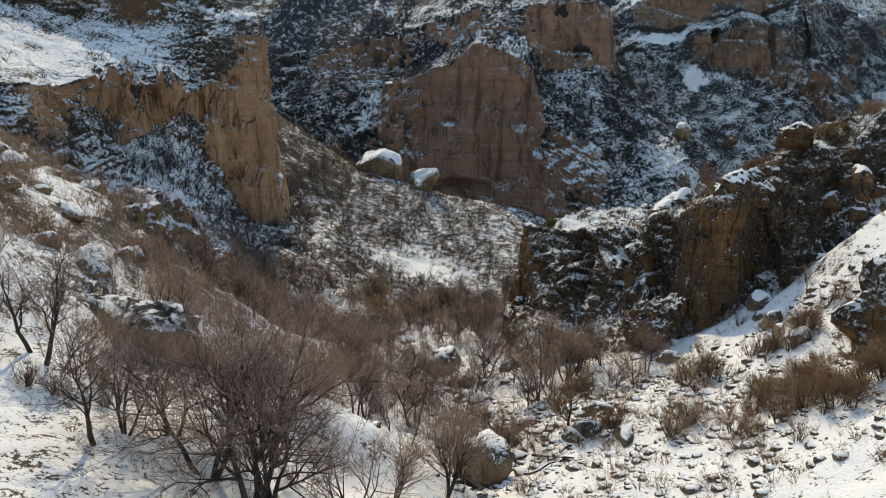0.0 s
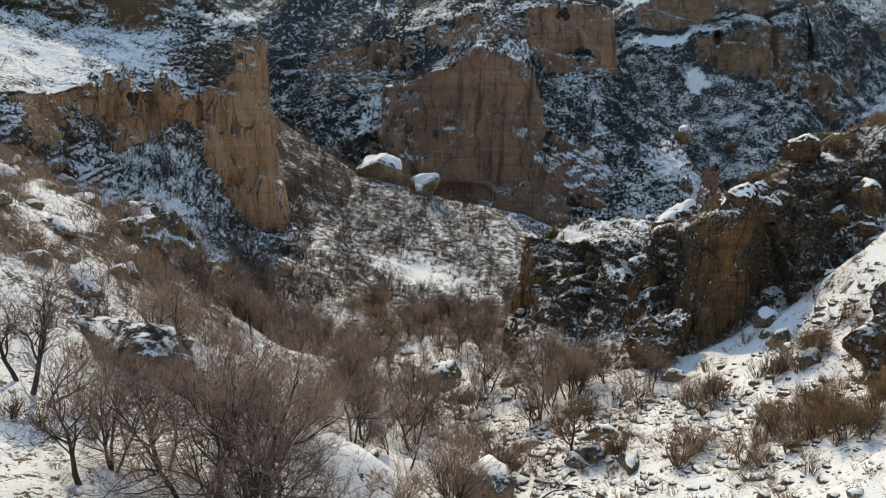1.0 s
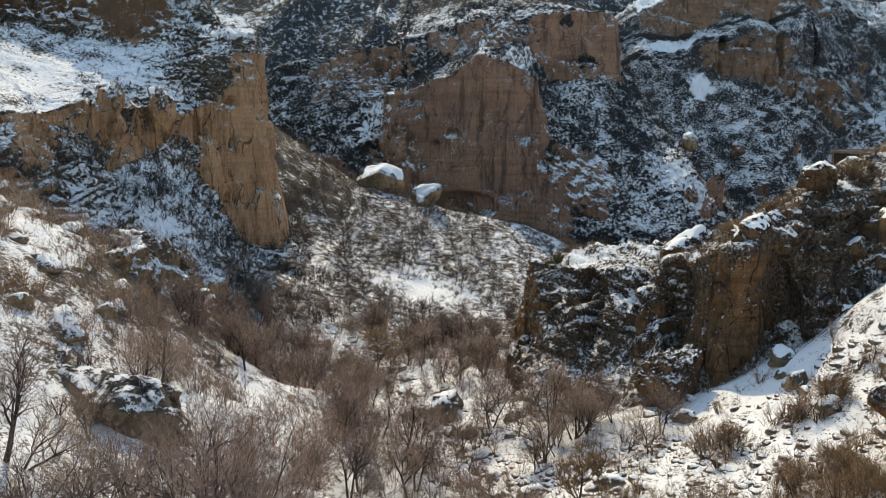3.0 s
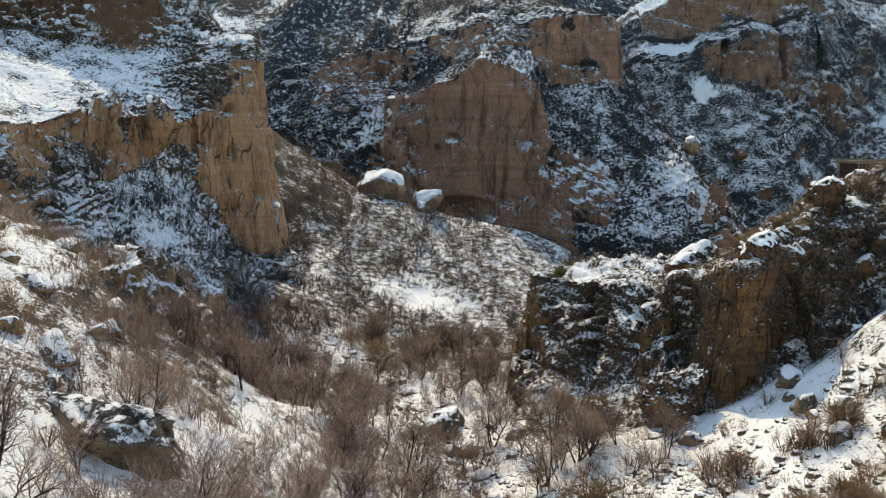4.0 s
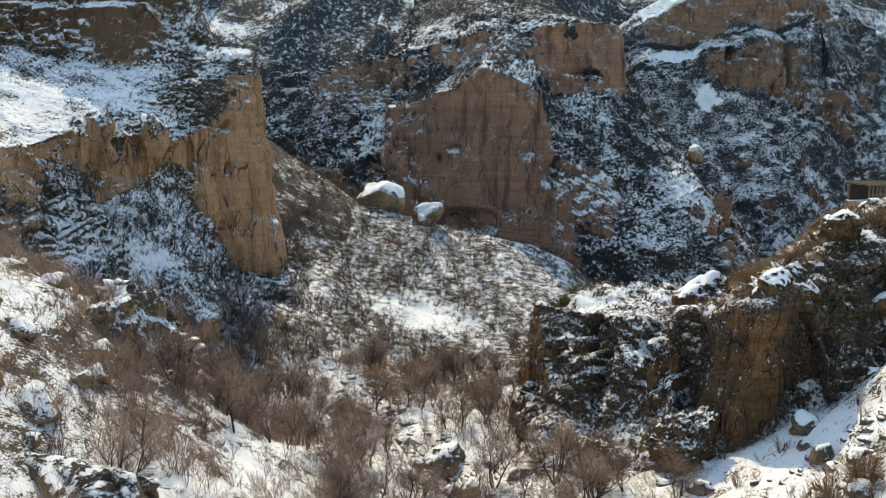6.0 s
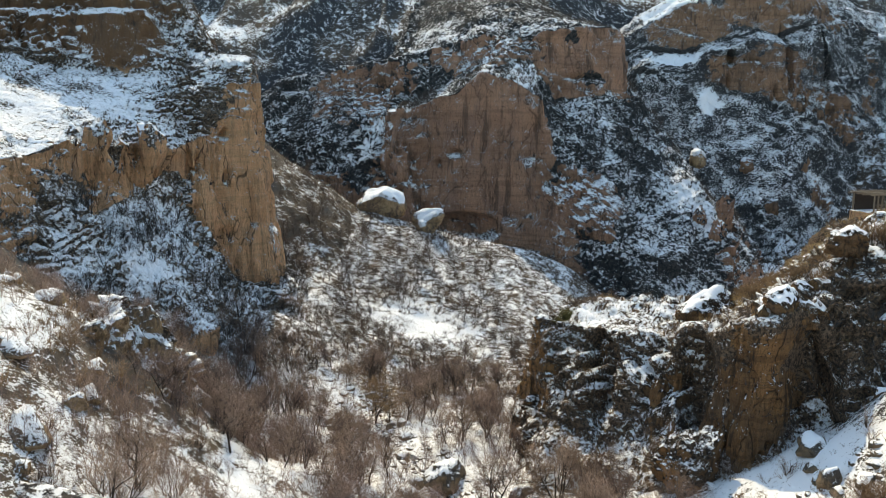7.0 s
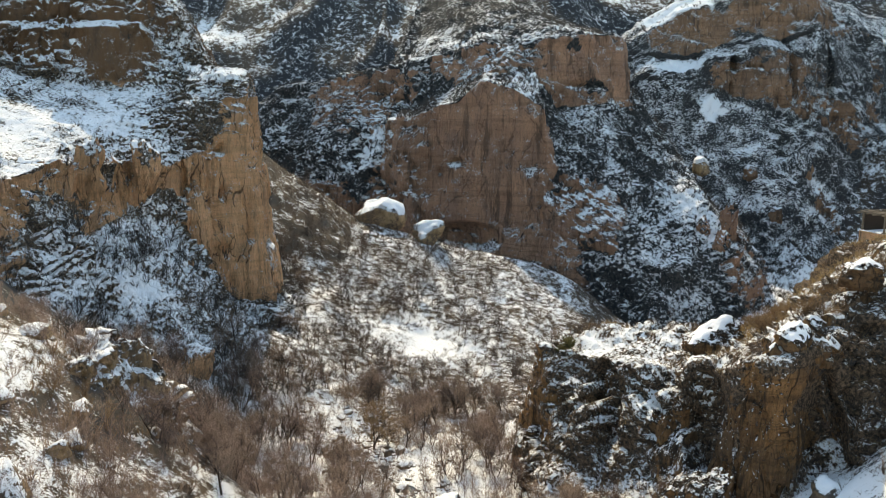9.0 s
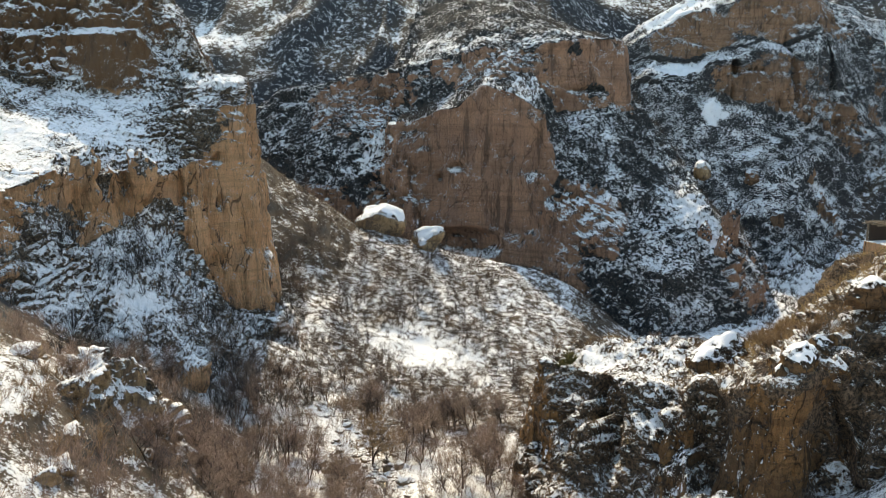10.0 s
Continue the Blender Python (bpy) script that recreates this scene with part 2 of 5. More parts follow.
    nt.links.new(col, b.inputs["Base Color"])
    h = calc(nt, "ADD", calc(nt, "ADD", fine, calc(nt, "ADD", calc(nt, "MULTIPLY", thin, 1.1), calc(nt, "MULTIPLY", streak, 1.3))), calc(nt, "ADD", calc(nt, "MULTIPLY", s, 0.5), calc(nt, "MULTIPLY", crack, -cracks)))
    h = calc(nt, "ADD", calc(nt, "MULTIPLY", h, calc(nt, "SUBTRACT", 1.0, calc(nt, "MULTIPLY", s, 0.85))), calc(nt, "MULTIPLY", s, 0.4))
    nt.links.new(bump(nt, h, relief / grain), b.inputs["Normal"])
    return m


def ground_material():
    m, nt, b = material("snowy_ground", 0.85)
    geo = nt.nodes.new("ShaderNodeNewGeometry")
    pos = geo.outputs["Position"]
    sep = nt.nodes.new("ShaderNodeSeparateXYZ")
    nt.links.new(geo.outputs["Normal"], sep.inputs[0])
    nz = sep.outputs[2]
    soil = mix(nt, tex_noise(nt, pos, 1.3, 5, 0.7), (0.05, 0.038, 0.028), (0.15, 0.108, 0.072))
    # steep soil goes blue-black: far woods and their shade put into the colour
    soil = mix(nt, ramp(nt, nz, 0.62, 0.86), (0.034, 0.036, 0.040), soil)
    big = tex_noise(nt, pos, 0.10, 4, 0.6)
    mid = tex_noise(nt, pos, 0.8, 5, 0.7)
    fine = tex_noise(nt, pos, 4.5, 4, 0.75)
    s = calc(nt, "ADD", calc(nt, "MULTIPLY_ADD", ramp(nt, nz, 0.70, 0.90), 0.35, 0.525), calc(nt, "MULTIPLY", calc(nt, "SUBTRACT", big, 0.5), 0.5))
    s = calc(nt, "ADD", s, calc(nt, "MULTIPLY", calc(nt, "SUBTRACT", mid, 0.5), 1.1))
    s = calc(nt, "ADD", s, calc(nt, "MULTIPLY", calc(nt, "SUBTRACT", fine, 0.5), 1.3))
    # wind-packed snow in the chute under the ridge and over the mound
    at = nt.nodes.new("ShaderNodeSeparateXYZ")
    nt.links.new(pos, at.inputs[0])
    px, py = at.outputs[0], at.outputs[1]
    chute = calc(nt, "MULTIPLY", ramp(nt, px, 23.0, 28.0), calc(nt, "MULTIPLY", ramp(nt, py, 60.0, 65.0), calc(nt, "SUBTRACT", 1.0, ramp(nt, py, 72.0, 76.0))))
    ex = calc(nt, "POWER", calc(nt, "DIVIDE", calc(nt, "ADD", px, 5.8), 7.5), 2.0)
    ey = calc(nt, "POWER", calc(nt, "DIVIDE", calc(nt, "SUBTRACT", py, 46.5), 5.5), 2.0)
    mound = calc(nt, "SUBTRACT", 1.0, ramp(nt, calc(nt, "ADD", ex, ey), 0.5, 1.0))
    s = calc(nt, "ADD", s, calc(nt, "ADD", calc(nt, "MULTIPLY", chute, 0.20), calc(nt, "MULTIPLY", mound, 0.25)))
    # the hill is half bare between its drifts, along the paths that animals tread across it
    hill = calc(nt, "MULTIPLY", ramp(nt, py, 112.0, 126.0), calc(nt, "SUBTRACT", 1.0, ramp(nt, py, 212.0, 222.0)))
    hx = calc(nt, "POWER", calc(nt, "DIVIDE", calc(nt, "ADD", px, 5.0), 10.0), 2.0)
    hy = calc(nt, "POWER", calc(nt, "DIVIDE", calc(nt, "SUBTRACT", py, 157.0), 9.0), 2.0)
    hill = calc(nt, "MULTIPLY", hill, ramp(nt, calc(nt, "ADD", hx, hy), 0.3, 1.6))
    tread = tex_noise(nt, stretch(nt, pos, (0.25, 0.6, 2.2)), 1.0, 6, 0.7)
    s = calc(nt, "SUBTRACT", s, calc(nt, "MULTIPLY", hill, calc(nt, "ADD", 0.165, calc(nt, "MULTIPLY", calc(nt, "SUBTRACT", tread, 0.5), 0.9))))
    bank = calc(nt, "MULTIPLY", calc(nt, "SUBTRACT", 1.0, ramp(nt, px, -27.0, -20.0)), calc(nt, "MULTIPLY", ramp(nt, py, 55.0, 62.0), calc(nt, "SUBTRACT", 1.0, ramp(nt, py, 100.0, 108.0))))
    woods = ramp(nt, py, 262.0, 300.0)                     # the far mountain: woods with broad flecks of snow
    wide = calc(nt, "SUBTRACT", tex_noise(nt, pos, 0.42, 7, 0.75), 0.5)
    s = calc(nt, "SUBTRACT", s, calc(nt, "ADD", calc(nt, "MULTIPLY", bank, 0.10), calc(nt, "MULTIPLY", woods, calc(nt, "SUBTRACT", 0.03, calc(nt, "MULTIPLY", wide, 1.8)))))
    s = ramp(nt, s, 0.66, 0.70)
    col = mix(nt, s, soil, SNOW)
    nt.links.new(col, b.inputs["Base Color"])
    h = calc(nt, "ADD", calc(nt, "MULTIPLY", fine, 0.4), calc(nt, "ADD", mid, calc(nt, "MULTIPLY", s, 0.6)))
    nt.links.new(bump(nt, h, 0.22), b.inputs["Normal"])
    return m


def plain_snow():
    m, nt, b = material("snow", 0.8)
    pos = nt.nodes.new("ShaderNodeNewGeometry").outputs["Position"]
    n = tex_noise(nt, pos, 2.5, 5, 0.6)
    nt.links.new(mix(nt, n, (0.82, 0.83, 0.85), (0.91, 0.91, 0.92)), b.inputs["Base Color"])
    nt.links.new(bump(nt, n, 0.12), b.inputs["Normal"])
    return m


def bark_material(name, a, c):
    m, nt, b = material(name, 0.9)
    pos = nt.nodes.new("ShaderNodeNewGeometry").outputs["Position"]
    info = nt.nodes.new("ShaderNodeObjectInfo")
    isl = nt.nodes.new("ShaderNodeNewGeometry").outputs["Random Per Island"]
    f = calc(nt, "ADD", calc(nt, "MULTIPLY", tex_noise(nt, pos, 0.15, 3, 0.6), 0.9), calc(nt, "MULTIPLY", isl, 0.5))
    f = calc(nt, "ADD", f, calc(nt, "MULTIPLY", info.outputs["Random"], 0.3))
    nt.links.new(mix(nt, ramp(nt, f, 0.45, 1.25), a, c), b.inputs["Base Color"])
    return m


M_GROUND = ground_material()
M_SNOW = plain_snow()
M_CLIFF = rock_material("ochre_sandstone", (0.93, 0.54, 0.30), (0.79, 0.445, 0.24), (0.15, 0.095, 0.06), 0.60, 0.8, snow_size=1.8, patchy=0.9, capstone=47.3, dirt=0.62, lichen=0.70, relief=0.8, brush=((0.06, 0.052, 0.045), (0.33, 0.25, 0.18)), fleck_at=0.485, flecks=2.6)
# brush of the two far rocks is tinted bluish to stand in for haze
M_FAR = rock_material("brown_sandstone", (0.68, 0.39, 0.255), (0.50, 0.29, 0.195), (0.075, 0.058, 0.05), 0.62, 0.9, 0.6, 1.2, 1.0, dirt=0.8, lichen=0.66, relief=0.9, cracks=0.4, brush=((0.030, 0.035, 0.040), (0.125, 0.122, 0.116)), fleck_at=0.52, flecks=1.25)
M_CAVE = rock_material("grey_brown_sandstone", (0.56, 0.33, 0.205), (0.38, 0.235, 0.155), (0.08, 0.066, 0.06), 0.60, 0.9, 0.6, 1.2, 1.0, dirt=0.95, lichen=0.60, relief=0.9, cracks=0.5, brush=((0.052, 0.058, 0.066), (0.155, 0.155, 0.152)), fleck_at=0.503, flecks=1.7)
M_RIDGE = rock_material("dark_brown_rock", (0.42, 0.225, 0.095), (0.20, 0.12, 0.066), (0.033, 0.027, 0.022), 0.72, 0.9, 1.6, 1.7, 1.4, dirt=1.1, lichen=0.54, relief=0.7, brush=((0.045, 0.036, 0.029), (0.29, 0.20, 0.135)), fleck_at=0.525, flecks=3.0)
M_PILLAR = rock_material("ochre_brown_rock", (0.46, 0.245, 0.105), (0.25, 0.145, 0.075), (0.045, 0.035, 0.027), 0.70, 0.9, 1.6, 1.7, 1.2, dirt=1.05, lichen=0.60, relief=0.9, brush=((0.03, 0.025, 0.021), (0.20, 0.14, 0.095)), fleck_at=0.53, flecks=3.0)
M_HAZE = bark_material("pale_brown_brush", (0.047, 0.038, 0.033), (0.168, 0.125, 0.103))
M_CRAG = rock_material("weathered_ochre_crag", (0.56, 0.38, 0.22), (0.40, 0.265, 0.15), (0.11, 0.09, 0.075), 0.56, 0.8, 1.4, 1.4, 1.4, brush=((0.05, 0.04, 0.032), (0.19, 0.145, 0.105)), fleck_at=0.50, flecks=2.2)
M_BOULDER = rock_material("grey_brown_boulder", (0.36, 0.25, 0.15), (0.24, 0.18, 0.12), (0.09, 0.08, 0.07), 0.68, 0.5, 2.5, 2.0)
M_TWIG = bark_material("grey_brown_twigs", (0.13, 0.092, 0.072), (0.43, 0.315, 0.245))
M_STRAW = bark_material("ochre_straw", (0.20, 0.125, 0.055), (0.44, 0.31, 0.15))
M_RUST = bark_material("rusty_twigs", (0.115, 0.073, 0.043), (0.31, 0.20, 0.112))
M_TAN = bark_material("tan_twigs", (0.20, 0.13, 0.075), (0.44, 0.29, 0.165))
M_BARK = bark_material("dark_bark", (0.022, 0.018, 0.016), (0.07, 0.053, 0.042))
# twigs for slopes out of the sun: the shade is darkened into their colour
M_SHADETWIG = bark_material("shade_dark_brush", (0.027, 0.026, 0.026), (0.095, 0.082, 0.073))
M_PURPLE = bark_material("purple_brown_twigs", (0.10, 0.071, 0.063), (0.34, 0.24, 0.20))


# ---------------------------------------------------------------- ground: one sheet to the horizon
def spaced(core_lo, core_hi, step, far_lo, far_hi, grow=1.12):
    mid = list(np.arange(core_lo, core_hi, step))
    up, s, v = [], step, core_hi
    while v < far_hi:
        up.append(v)
        s *= grow
        v += s
    dn, s, v = [], step, core_lo
    while v > far_lo:
        s *= grow
        v -= s
        dn.append(v)
    return np.array(dn[::-1] + mid + up + [far_hi])


gx = spaced(-48, 42, 0.82, -2600, 2600, 1.05)
gy = spaced(32, 180, 0.82, -1500, 3500, 1.026)
GX, GY = np.meshgrid(gx, gy, indexing="ij")
GZ = land(GX.ravel(), GY.ravel())
ground = part("ground", raw_mesh("ground", np.stack([GX.ravel(), GY.ravel(), GZ], 1), grid_faces(len(gx), len(gy))), M_GROUND)
tagged(ground, "snowy valley floor and slopes with bare brown soil", "ground", kind="structure")


# ---------------------------------------------------------------- cliffs
def loft(lines, nu, nv, blur=2):
    """A sheet through level lines from the foot upwards (each a row of points from left to right), resampled evenly and rounded."""
    s = np.array(lines, float).transpose(1, 0, 2)

    def even(a, n):
        seg = np.linalg.norm(np.diff(a, axis=0), axis=2).mean(axis=1)
        t = np.concatenate([[0], np.cumsum(seg)])
        q = np.linspace(0, t[-1], n)
        out = np.empty((n, a.shape[1], 3))
        for j in range(a.shape[1]):
            for c in range(3):
                out[:, j, c] = np.interp(q, t, a[:, j, c])
        return out

    g = even(s, nu)
    g = even(g.transpose(1, 0, 2), nv).transpose(1, 0, 2)
    for _ in range(blur):
        h = g.copy()
        h[1:-1] = (g[:-2] + 2 * g[1:-1] + g[2:]) / 4
        h[:, 1:-1] = (h[:, :-2] + 2 * h[:, 1:-1] + h[:, 2:]) / 4
        g = h
    return g


def terrace(g, step, amount, size, seed):
    """Cuts a slope into uneven steps, on which snow can lie."""
    p = g.reshape(-1, 3)
    up = np.abs(grid_normals(g).reshape(-1, 3)[:, 2])
    bed = (p[:, 2] + 0.10 * p[:, 0] + step * 1.1 * fbm(p, size, 3, seed)) / step
    f = bed - np.floor(bed)
    w = amount * smoothstep(0.10, 0.30, up) * (1 - smoothstep(0.80, 0.95, up)) * np.clip(0.6 + 1.2 * fbm(p, size * 1.6, 2, seed + 4), 0, 1)
    out = p.copy()
    out[:, 2] += w * step * (smoothstep(0.62, 0.98, f) - f)
    return out.reshape(g.shape)


def roughen(g, big=2.0, size=9.0, ledge=0.6, step=2.2, gully=0.8, small=0.3, block=0.5, seed=0, calm=()):
    """Weathers a sheet of rock: bulges, upright gullies, uneven bedding ledges, cracked blocks and small breaks."""
    n = grid_normals(g)
    shape = g.shape
    p = g.reshape(-1, 3)
    nf = n.reshape(-1, 3)
    steep = np.clip(1.25 - np.abs(nf[:, 2]) * 1.3, 0.15, 1)
    wild = 0.45 + 0.75 * smoothstep(-0.3, 0.35, fbm(p, size * 1.4, 2, seed + 90))
    for c, hs in calm:                                     # faces that broke away clean
        wild = wild * (0.45 + 0.55 * smoothstep(0.75, 1.1, np.linalg.norm((p - np.array(c)) / np.array(hs), axis=1)))
    warp = p + 0.12 * size * np.stack([fbm(p, size * 0.8, 3, seed + 31 + i) for i in range(3)], 1)
    d = big * (0.7 * fbm(warp, size, 4, seed) + 0.4 * ridged(warp, size * 1.1, 2, seed + 3))
    d = d + gully * ridged(warp * np.array([1, 1, 0.14]), size * 0.42, 3, seed + 5) * steep * wild
    val, edge = cells(warp * np.array([1, 1, 0.22]), size * 0.34, seed + 70)               # upright pillars between joints
    d = d + wild * block * 1.1 * (val + 0.8 * np.minimum(edge * 5, 1)) * steep
    lay = fbm(warp * np.array([0.06, 0.06, 1.0]), step, 2, seed + 7)
    d = d + ledge * np.tanh(5.0 * lay) * wild * steep * np.clip(0.5 + 0.9 * fbm(p, size * 1.5, 2, seed + 8), 0, 1.3)
    val, edge = cells(warp * np.array([1, 1, 0.7]), size * 0.45, seed + 40)
    d = d + wild * block * (val + 0.7 * np.minimum(edge * 4, 1)) * (0.4 + 0.6 * steep)
    val, edge = cells(warp * np.array([1, 1, 1.5]), size * 0.19, seed + 50)
    d = d + wild * 0.5 * block * (val + 0.7 * np.minimum(edge * 5, 1)) * (0.5 + 0.5 * steep)
    d = d + wild * small * fbm(p, 1.7, 3, seed + 11, 0.55)
    d = d - d.mean()
    lim = 2.2 * d.std()
    d = lim * np.tanh(d / lim)
    return (p + nf * d[:, None]).reshape(shape)


def dent(g, centre, half, push):
    """Presses a hollow into a sheet of rock: centre, half sizes, and how far it goes in."""
    q = (g - np.array(centre)) / np.array(half)
    w = 1 - smoothstep(0.55, 1.0, np.linalg.norm(q, axis=2))
    return g + w[:, :, None] * np.array(push)


def region(p, c, hs, seed):
    """1 inside an uneven-edged ellipsoid, 0 outside."""
    q = np.linalg.norm((p - np.array(c)) / np.array(hs), axis=1)
    return 1 - smoothstep(0.7, 1.15, q + 0.34 * fbm(p, 0.6 * min(hs[0], hs[2]), 4, seed, 0.6))


def cliff(name, lines, nu, nv, mat, label, blur=2, hollows=(), steps=None, scrub=(0.30, 0.55), bare=(), grown=(), drifts=(), **kw):
    """scrub: the slopes between which growth closes over the rock; bare and grown: ellipsoids of rock face and of growth; drifts: of deeper or thinner snow."""
    g = loft(lines, nu, nv, blur)
    soft = g
    for _ in range(14):
        h = soft.copy()
        h[1:-1] = (soft[:-2] + 2 * soft[1:-1] + soft[2:]) / 4
        h[:, 1:-1] = (h[:, :-2] + 2 * h[:, 1:-1] + h[:, 2:]) / 4
        soft = h
    p = g.reshape(-1, 3)
    sd = kw.get("seed", 0)
    cover = smoothstep(scrub[0], scrub[1], np.abs(grid_normals(soft).reshape(-1, 3)[:, 2]) + 0.16 * fbm(p, kw.get("size", 9) * 0.9, 4, sd + 300, 0.6))
    for i, (c, hs) in enumerate(bare):
        cover = cover * (1 - region(p, c, hs, sd + 310 + i))
    for i, (c, hs) in enumerate(grown):
        cover = np.maximum(cover, region(p, c, hs, sd + 330 + i))
    drift = np.zeros(len(p))
    for i, (c, hs, v) in enumerate(drifts):
        drift += v * region(p, c, hs, sd + 350 + i)
    if steps:
        g = terrace(g, *steps, kw.get("seed", 0) + 200)
    g = roughen(g, **kw)
    for c, hs, p in hollows:
        g = dent(g, c, hs, p)
    me = raw_mesh(name, g.reshape(-1, 3), grid_faces(nu, nv))
    for key, val in (("cover", cover), ("drift", drift)):
        me.attributes.new(key, "FLOAT", "POINT").data.foreach_set("value", val.astype(np.float32))
    return tagged(part(name, me, mat), label, "cliff", kind="structure"), g


# the ochre cliff on the left, from its foot to the plateau behind
LEFT_FOOT = [(-90, 60, 20), (-52, 84, 14), (-46, 98, 12), (-40, 106, 9), (-36.5, 109, 7.5), (-33, 112, 6), (-29.5, 119, 5), (-27.5, 126, 5), (-26.5, 134, 4), (-25.5, 142.5, 4), (-25, 151, 5), (-26, 168, 7)]
LEFT_BASE = [(-92, 84, 36), (-53, 99, 31), (-51.2, 108, 28.7), (-49.3, 115, 28.9), (-47, 120, 26.9), (-44.8, 127, 27.9), (-41.7, 134, 27), (-39, 138.5, 20.5), (-36, 142, 12.5), (-29.9, 146, 11), (-30.4, 152, 12), (-34, 168, 13)]
LEFT_BROW = [(-93, 87, 42), (-53.8, 101, 35.4), (-51.7, 110, 35.2), (-50.1, 117, 37.0), (-47.6, 122.5, 35.6), (-45.5, 129.5, 36.0), (-41.9, 136, 35.3), (-39.3, 140, 36.0), (-35.9, 143.3, 34.8), (-32.4, 147.3, 32.4), (-33, 153, 33), (-36, 166, 34)]
LEFT_BENCH = [(-96, 110, 54), (-62, 117, 40.2), (-59.8, 126, 41.4), (-55.2, 131, 41.7), (-51.7, 134, 41.7), (-48.2, 139, 41.6), (-43.2, 143, 43.4), (-40.3, 144.4, 44.4), (-36.3, 146.2, 45), (-33.4, 148.5, 45.2), (-34, 154, 45), (-37, 166, 44)]
LEFT_RIM = [(-96, 140, 62), (-72.5, 138, 49.5), (-67.9, 142, 49), (-62.9, 146, 47.7), (-57, 147, 47), (-51.4, 148, 47), (-45.9, 149.5, 48.2), (-42, 151, 48.8), (-37.6, 151.4, 48.8), (-34.6, 151.4, 48.8), (-35.6, 157, 47.6), (-38, 166, 46)]
LEFT_LEDGE = [(-97, 143, 73), (-73.2, 141, 56), (-68.6, 145, 56), (-63.5, 148.8, 56.4), (-57.4, 149.6, 56.8), (-51.6, 150.4, 57.2), (-46.5, 152, 52.2), (-42.4, 153.5, 49.6), (-38, 153.6, 49.2), (-35.4, 153.6, 49.1), (-36.4, 159, 47.6), (-39, 168, 46)]
LEFT_SHELF = [(-98, 147, 74), (-74, 144.5, 57), (-69.4, 148.4, 57), (-64.3, 152, 57.4), (-58, 152.8, 57.8), (-52, 153.4, 58), (-46.9, 154, 53.6), (-42.9, 156.5, 50.4), (-38.6, 157, 49.5), (-36, 157, 49.2), (-37, 162, 47.2), (-40, 171, 45)]
LEFT_TOP = [(-99, 150, 78), (-75, 148, 66), (-70, 152, 65.5), (-65, 155, 65.5), (-58.6, 155.6, 65.5), (-51.4, 156, 65), (-47.6, 157, 60), (-43.5, 158, 51.6), (-39.6, 161, 49.4), (-37.4, 161, 49), (-38, 166, 46.5), (-41, 175, 43)]
LEFT_BACK = [(-130, 185, 84), (-95, 185, 70), (-90, 185, 70), (-80, 185, 70), (-68, 185, 69), (-58, 185, 68), (-52, 185, 60), (-48, 185, 46), (-46, 185, 42), (-44, 185, 40), (-43, 187, 38), (-43, 190, 36)]
left_cliff, G_LEFT = cliff("cliff_left", [LEFT_FOOT, LEFT_BASE, LEFT_BROW, LEFT_BENCH, LEFT_RIM, LEFT_LEDGE, LEFT_SHELF, LEFT_TOP, LEFT_BACK], 420, 440, M_CLIFF,
    "ochre sandstone cliff with snowy bench and shaded talus", blur=1, steps=(1.2, 0.5, 3.5), scrub=(0.26, 0.42),
    bare=[((-66, 150, 61), (21, 9, 14))], grown=[((-42, 143, 40.8), (6.0, 8, 5.6)), ((-49.6, 113, 29), (2.6, 6, 4.5)), ((-42.6, 131, 27.5), (3.4, 6, 4.0)), ((-46.5, 122, 35), (1.6, 5, 3.5))],
    drifts=[((-62, 124, 40.5), (11, 12, 5), 0.15), ((-50, 134, 41), (5, 7, 4), 0.25), ((-38, 153, 49.5), (6, 4, 1.6), 2.0), ((-40, 144, 40), (5.5, 5, 5), -0.25), ((-31, 128, 6), (9, 14, 6), -0.15), ((-44, 112, 18), (10, 15, 9), 0.16), ((-43, 126, 23), (6, 9, 6), 0.18)], big=0.8, size=10, ledge=0.4, step=3.0, gully=0.9, small=0.34, block=0.75, seed=3,
    calm=[((-33, 145, 24), (6.5, 8, 16)), ((-46, 124, 31), (9, 14, 4.5)), ((-60, 151, 52), (16, 6, 5)), ((-66, 128, 42), (9, 12, 5))],
    hollows=[((-36.6, 142.5, 36.6), (0.9, 4, 1.3), (-1.2, 1.6, 0)), ((-36.2, 142, 29.5), (0.8, 4, 1.5), (-0.8, 1.4, 0)), ((-50.3, 108.7, 23), (1.8, 4, 1.4), (-1.8, 1.8, 0)), ((-44, 128, 33), (0.9, 4, 1.4), (-1, 1.5, 0)),
             ((-48.6, 119.5, 32), (0.7, 5, 5), (-0.6, 1.8, 0)), ((-40.6, 138, 31), (0.6, 5, 5), (-0.4, 1.5, 0))])

# the dark ridge on the right
RIDGE_FOOT = [(11, 112, -4), (7.6, 96, 1), (8.5, 80, 4.5), (14, 71, 6.5), (20.5, 71, 8), (28.5, 69.5, 11.5), (40, 71, 19), (58, 50, 22)]
RIDGE_BASE = [(10.5, 108, 4), (9.5, 99, 7.5), (13, 86.5, 9.5), (18, 78, 10.5), (25, 74.8, 12), (32, 73.5, 16.5), (43.5, 76, 24), (60, 58, 32)]
RIDGE_BROW = [(12.5, 106, 14), (10.8, 99.6, 17.6), (16, 92.6, 18.6), (21.8, 86.2, 19.3), (26.3, 75.6, 23.4), (34, 79, 25.4), (47, 82, 31.5), (64, 68, 42)]
RIDGE_CREST = [(14, 107, 15), (14.5, 103, 18.3), (20, 98.5, 19.5), (27, 92, 20.2), (30, 81, 25), (37.5, 85, 28.8), (51, 87, 35), (68, 76, 44)]
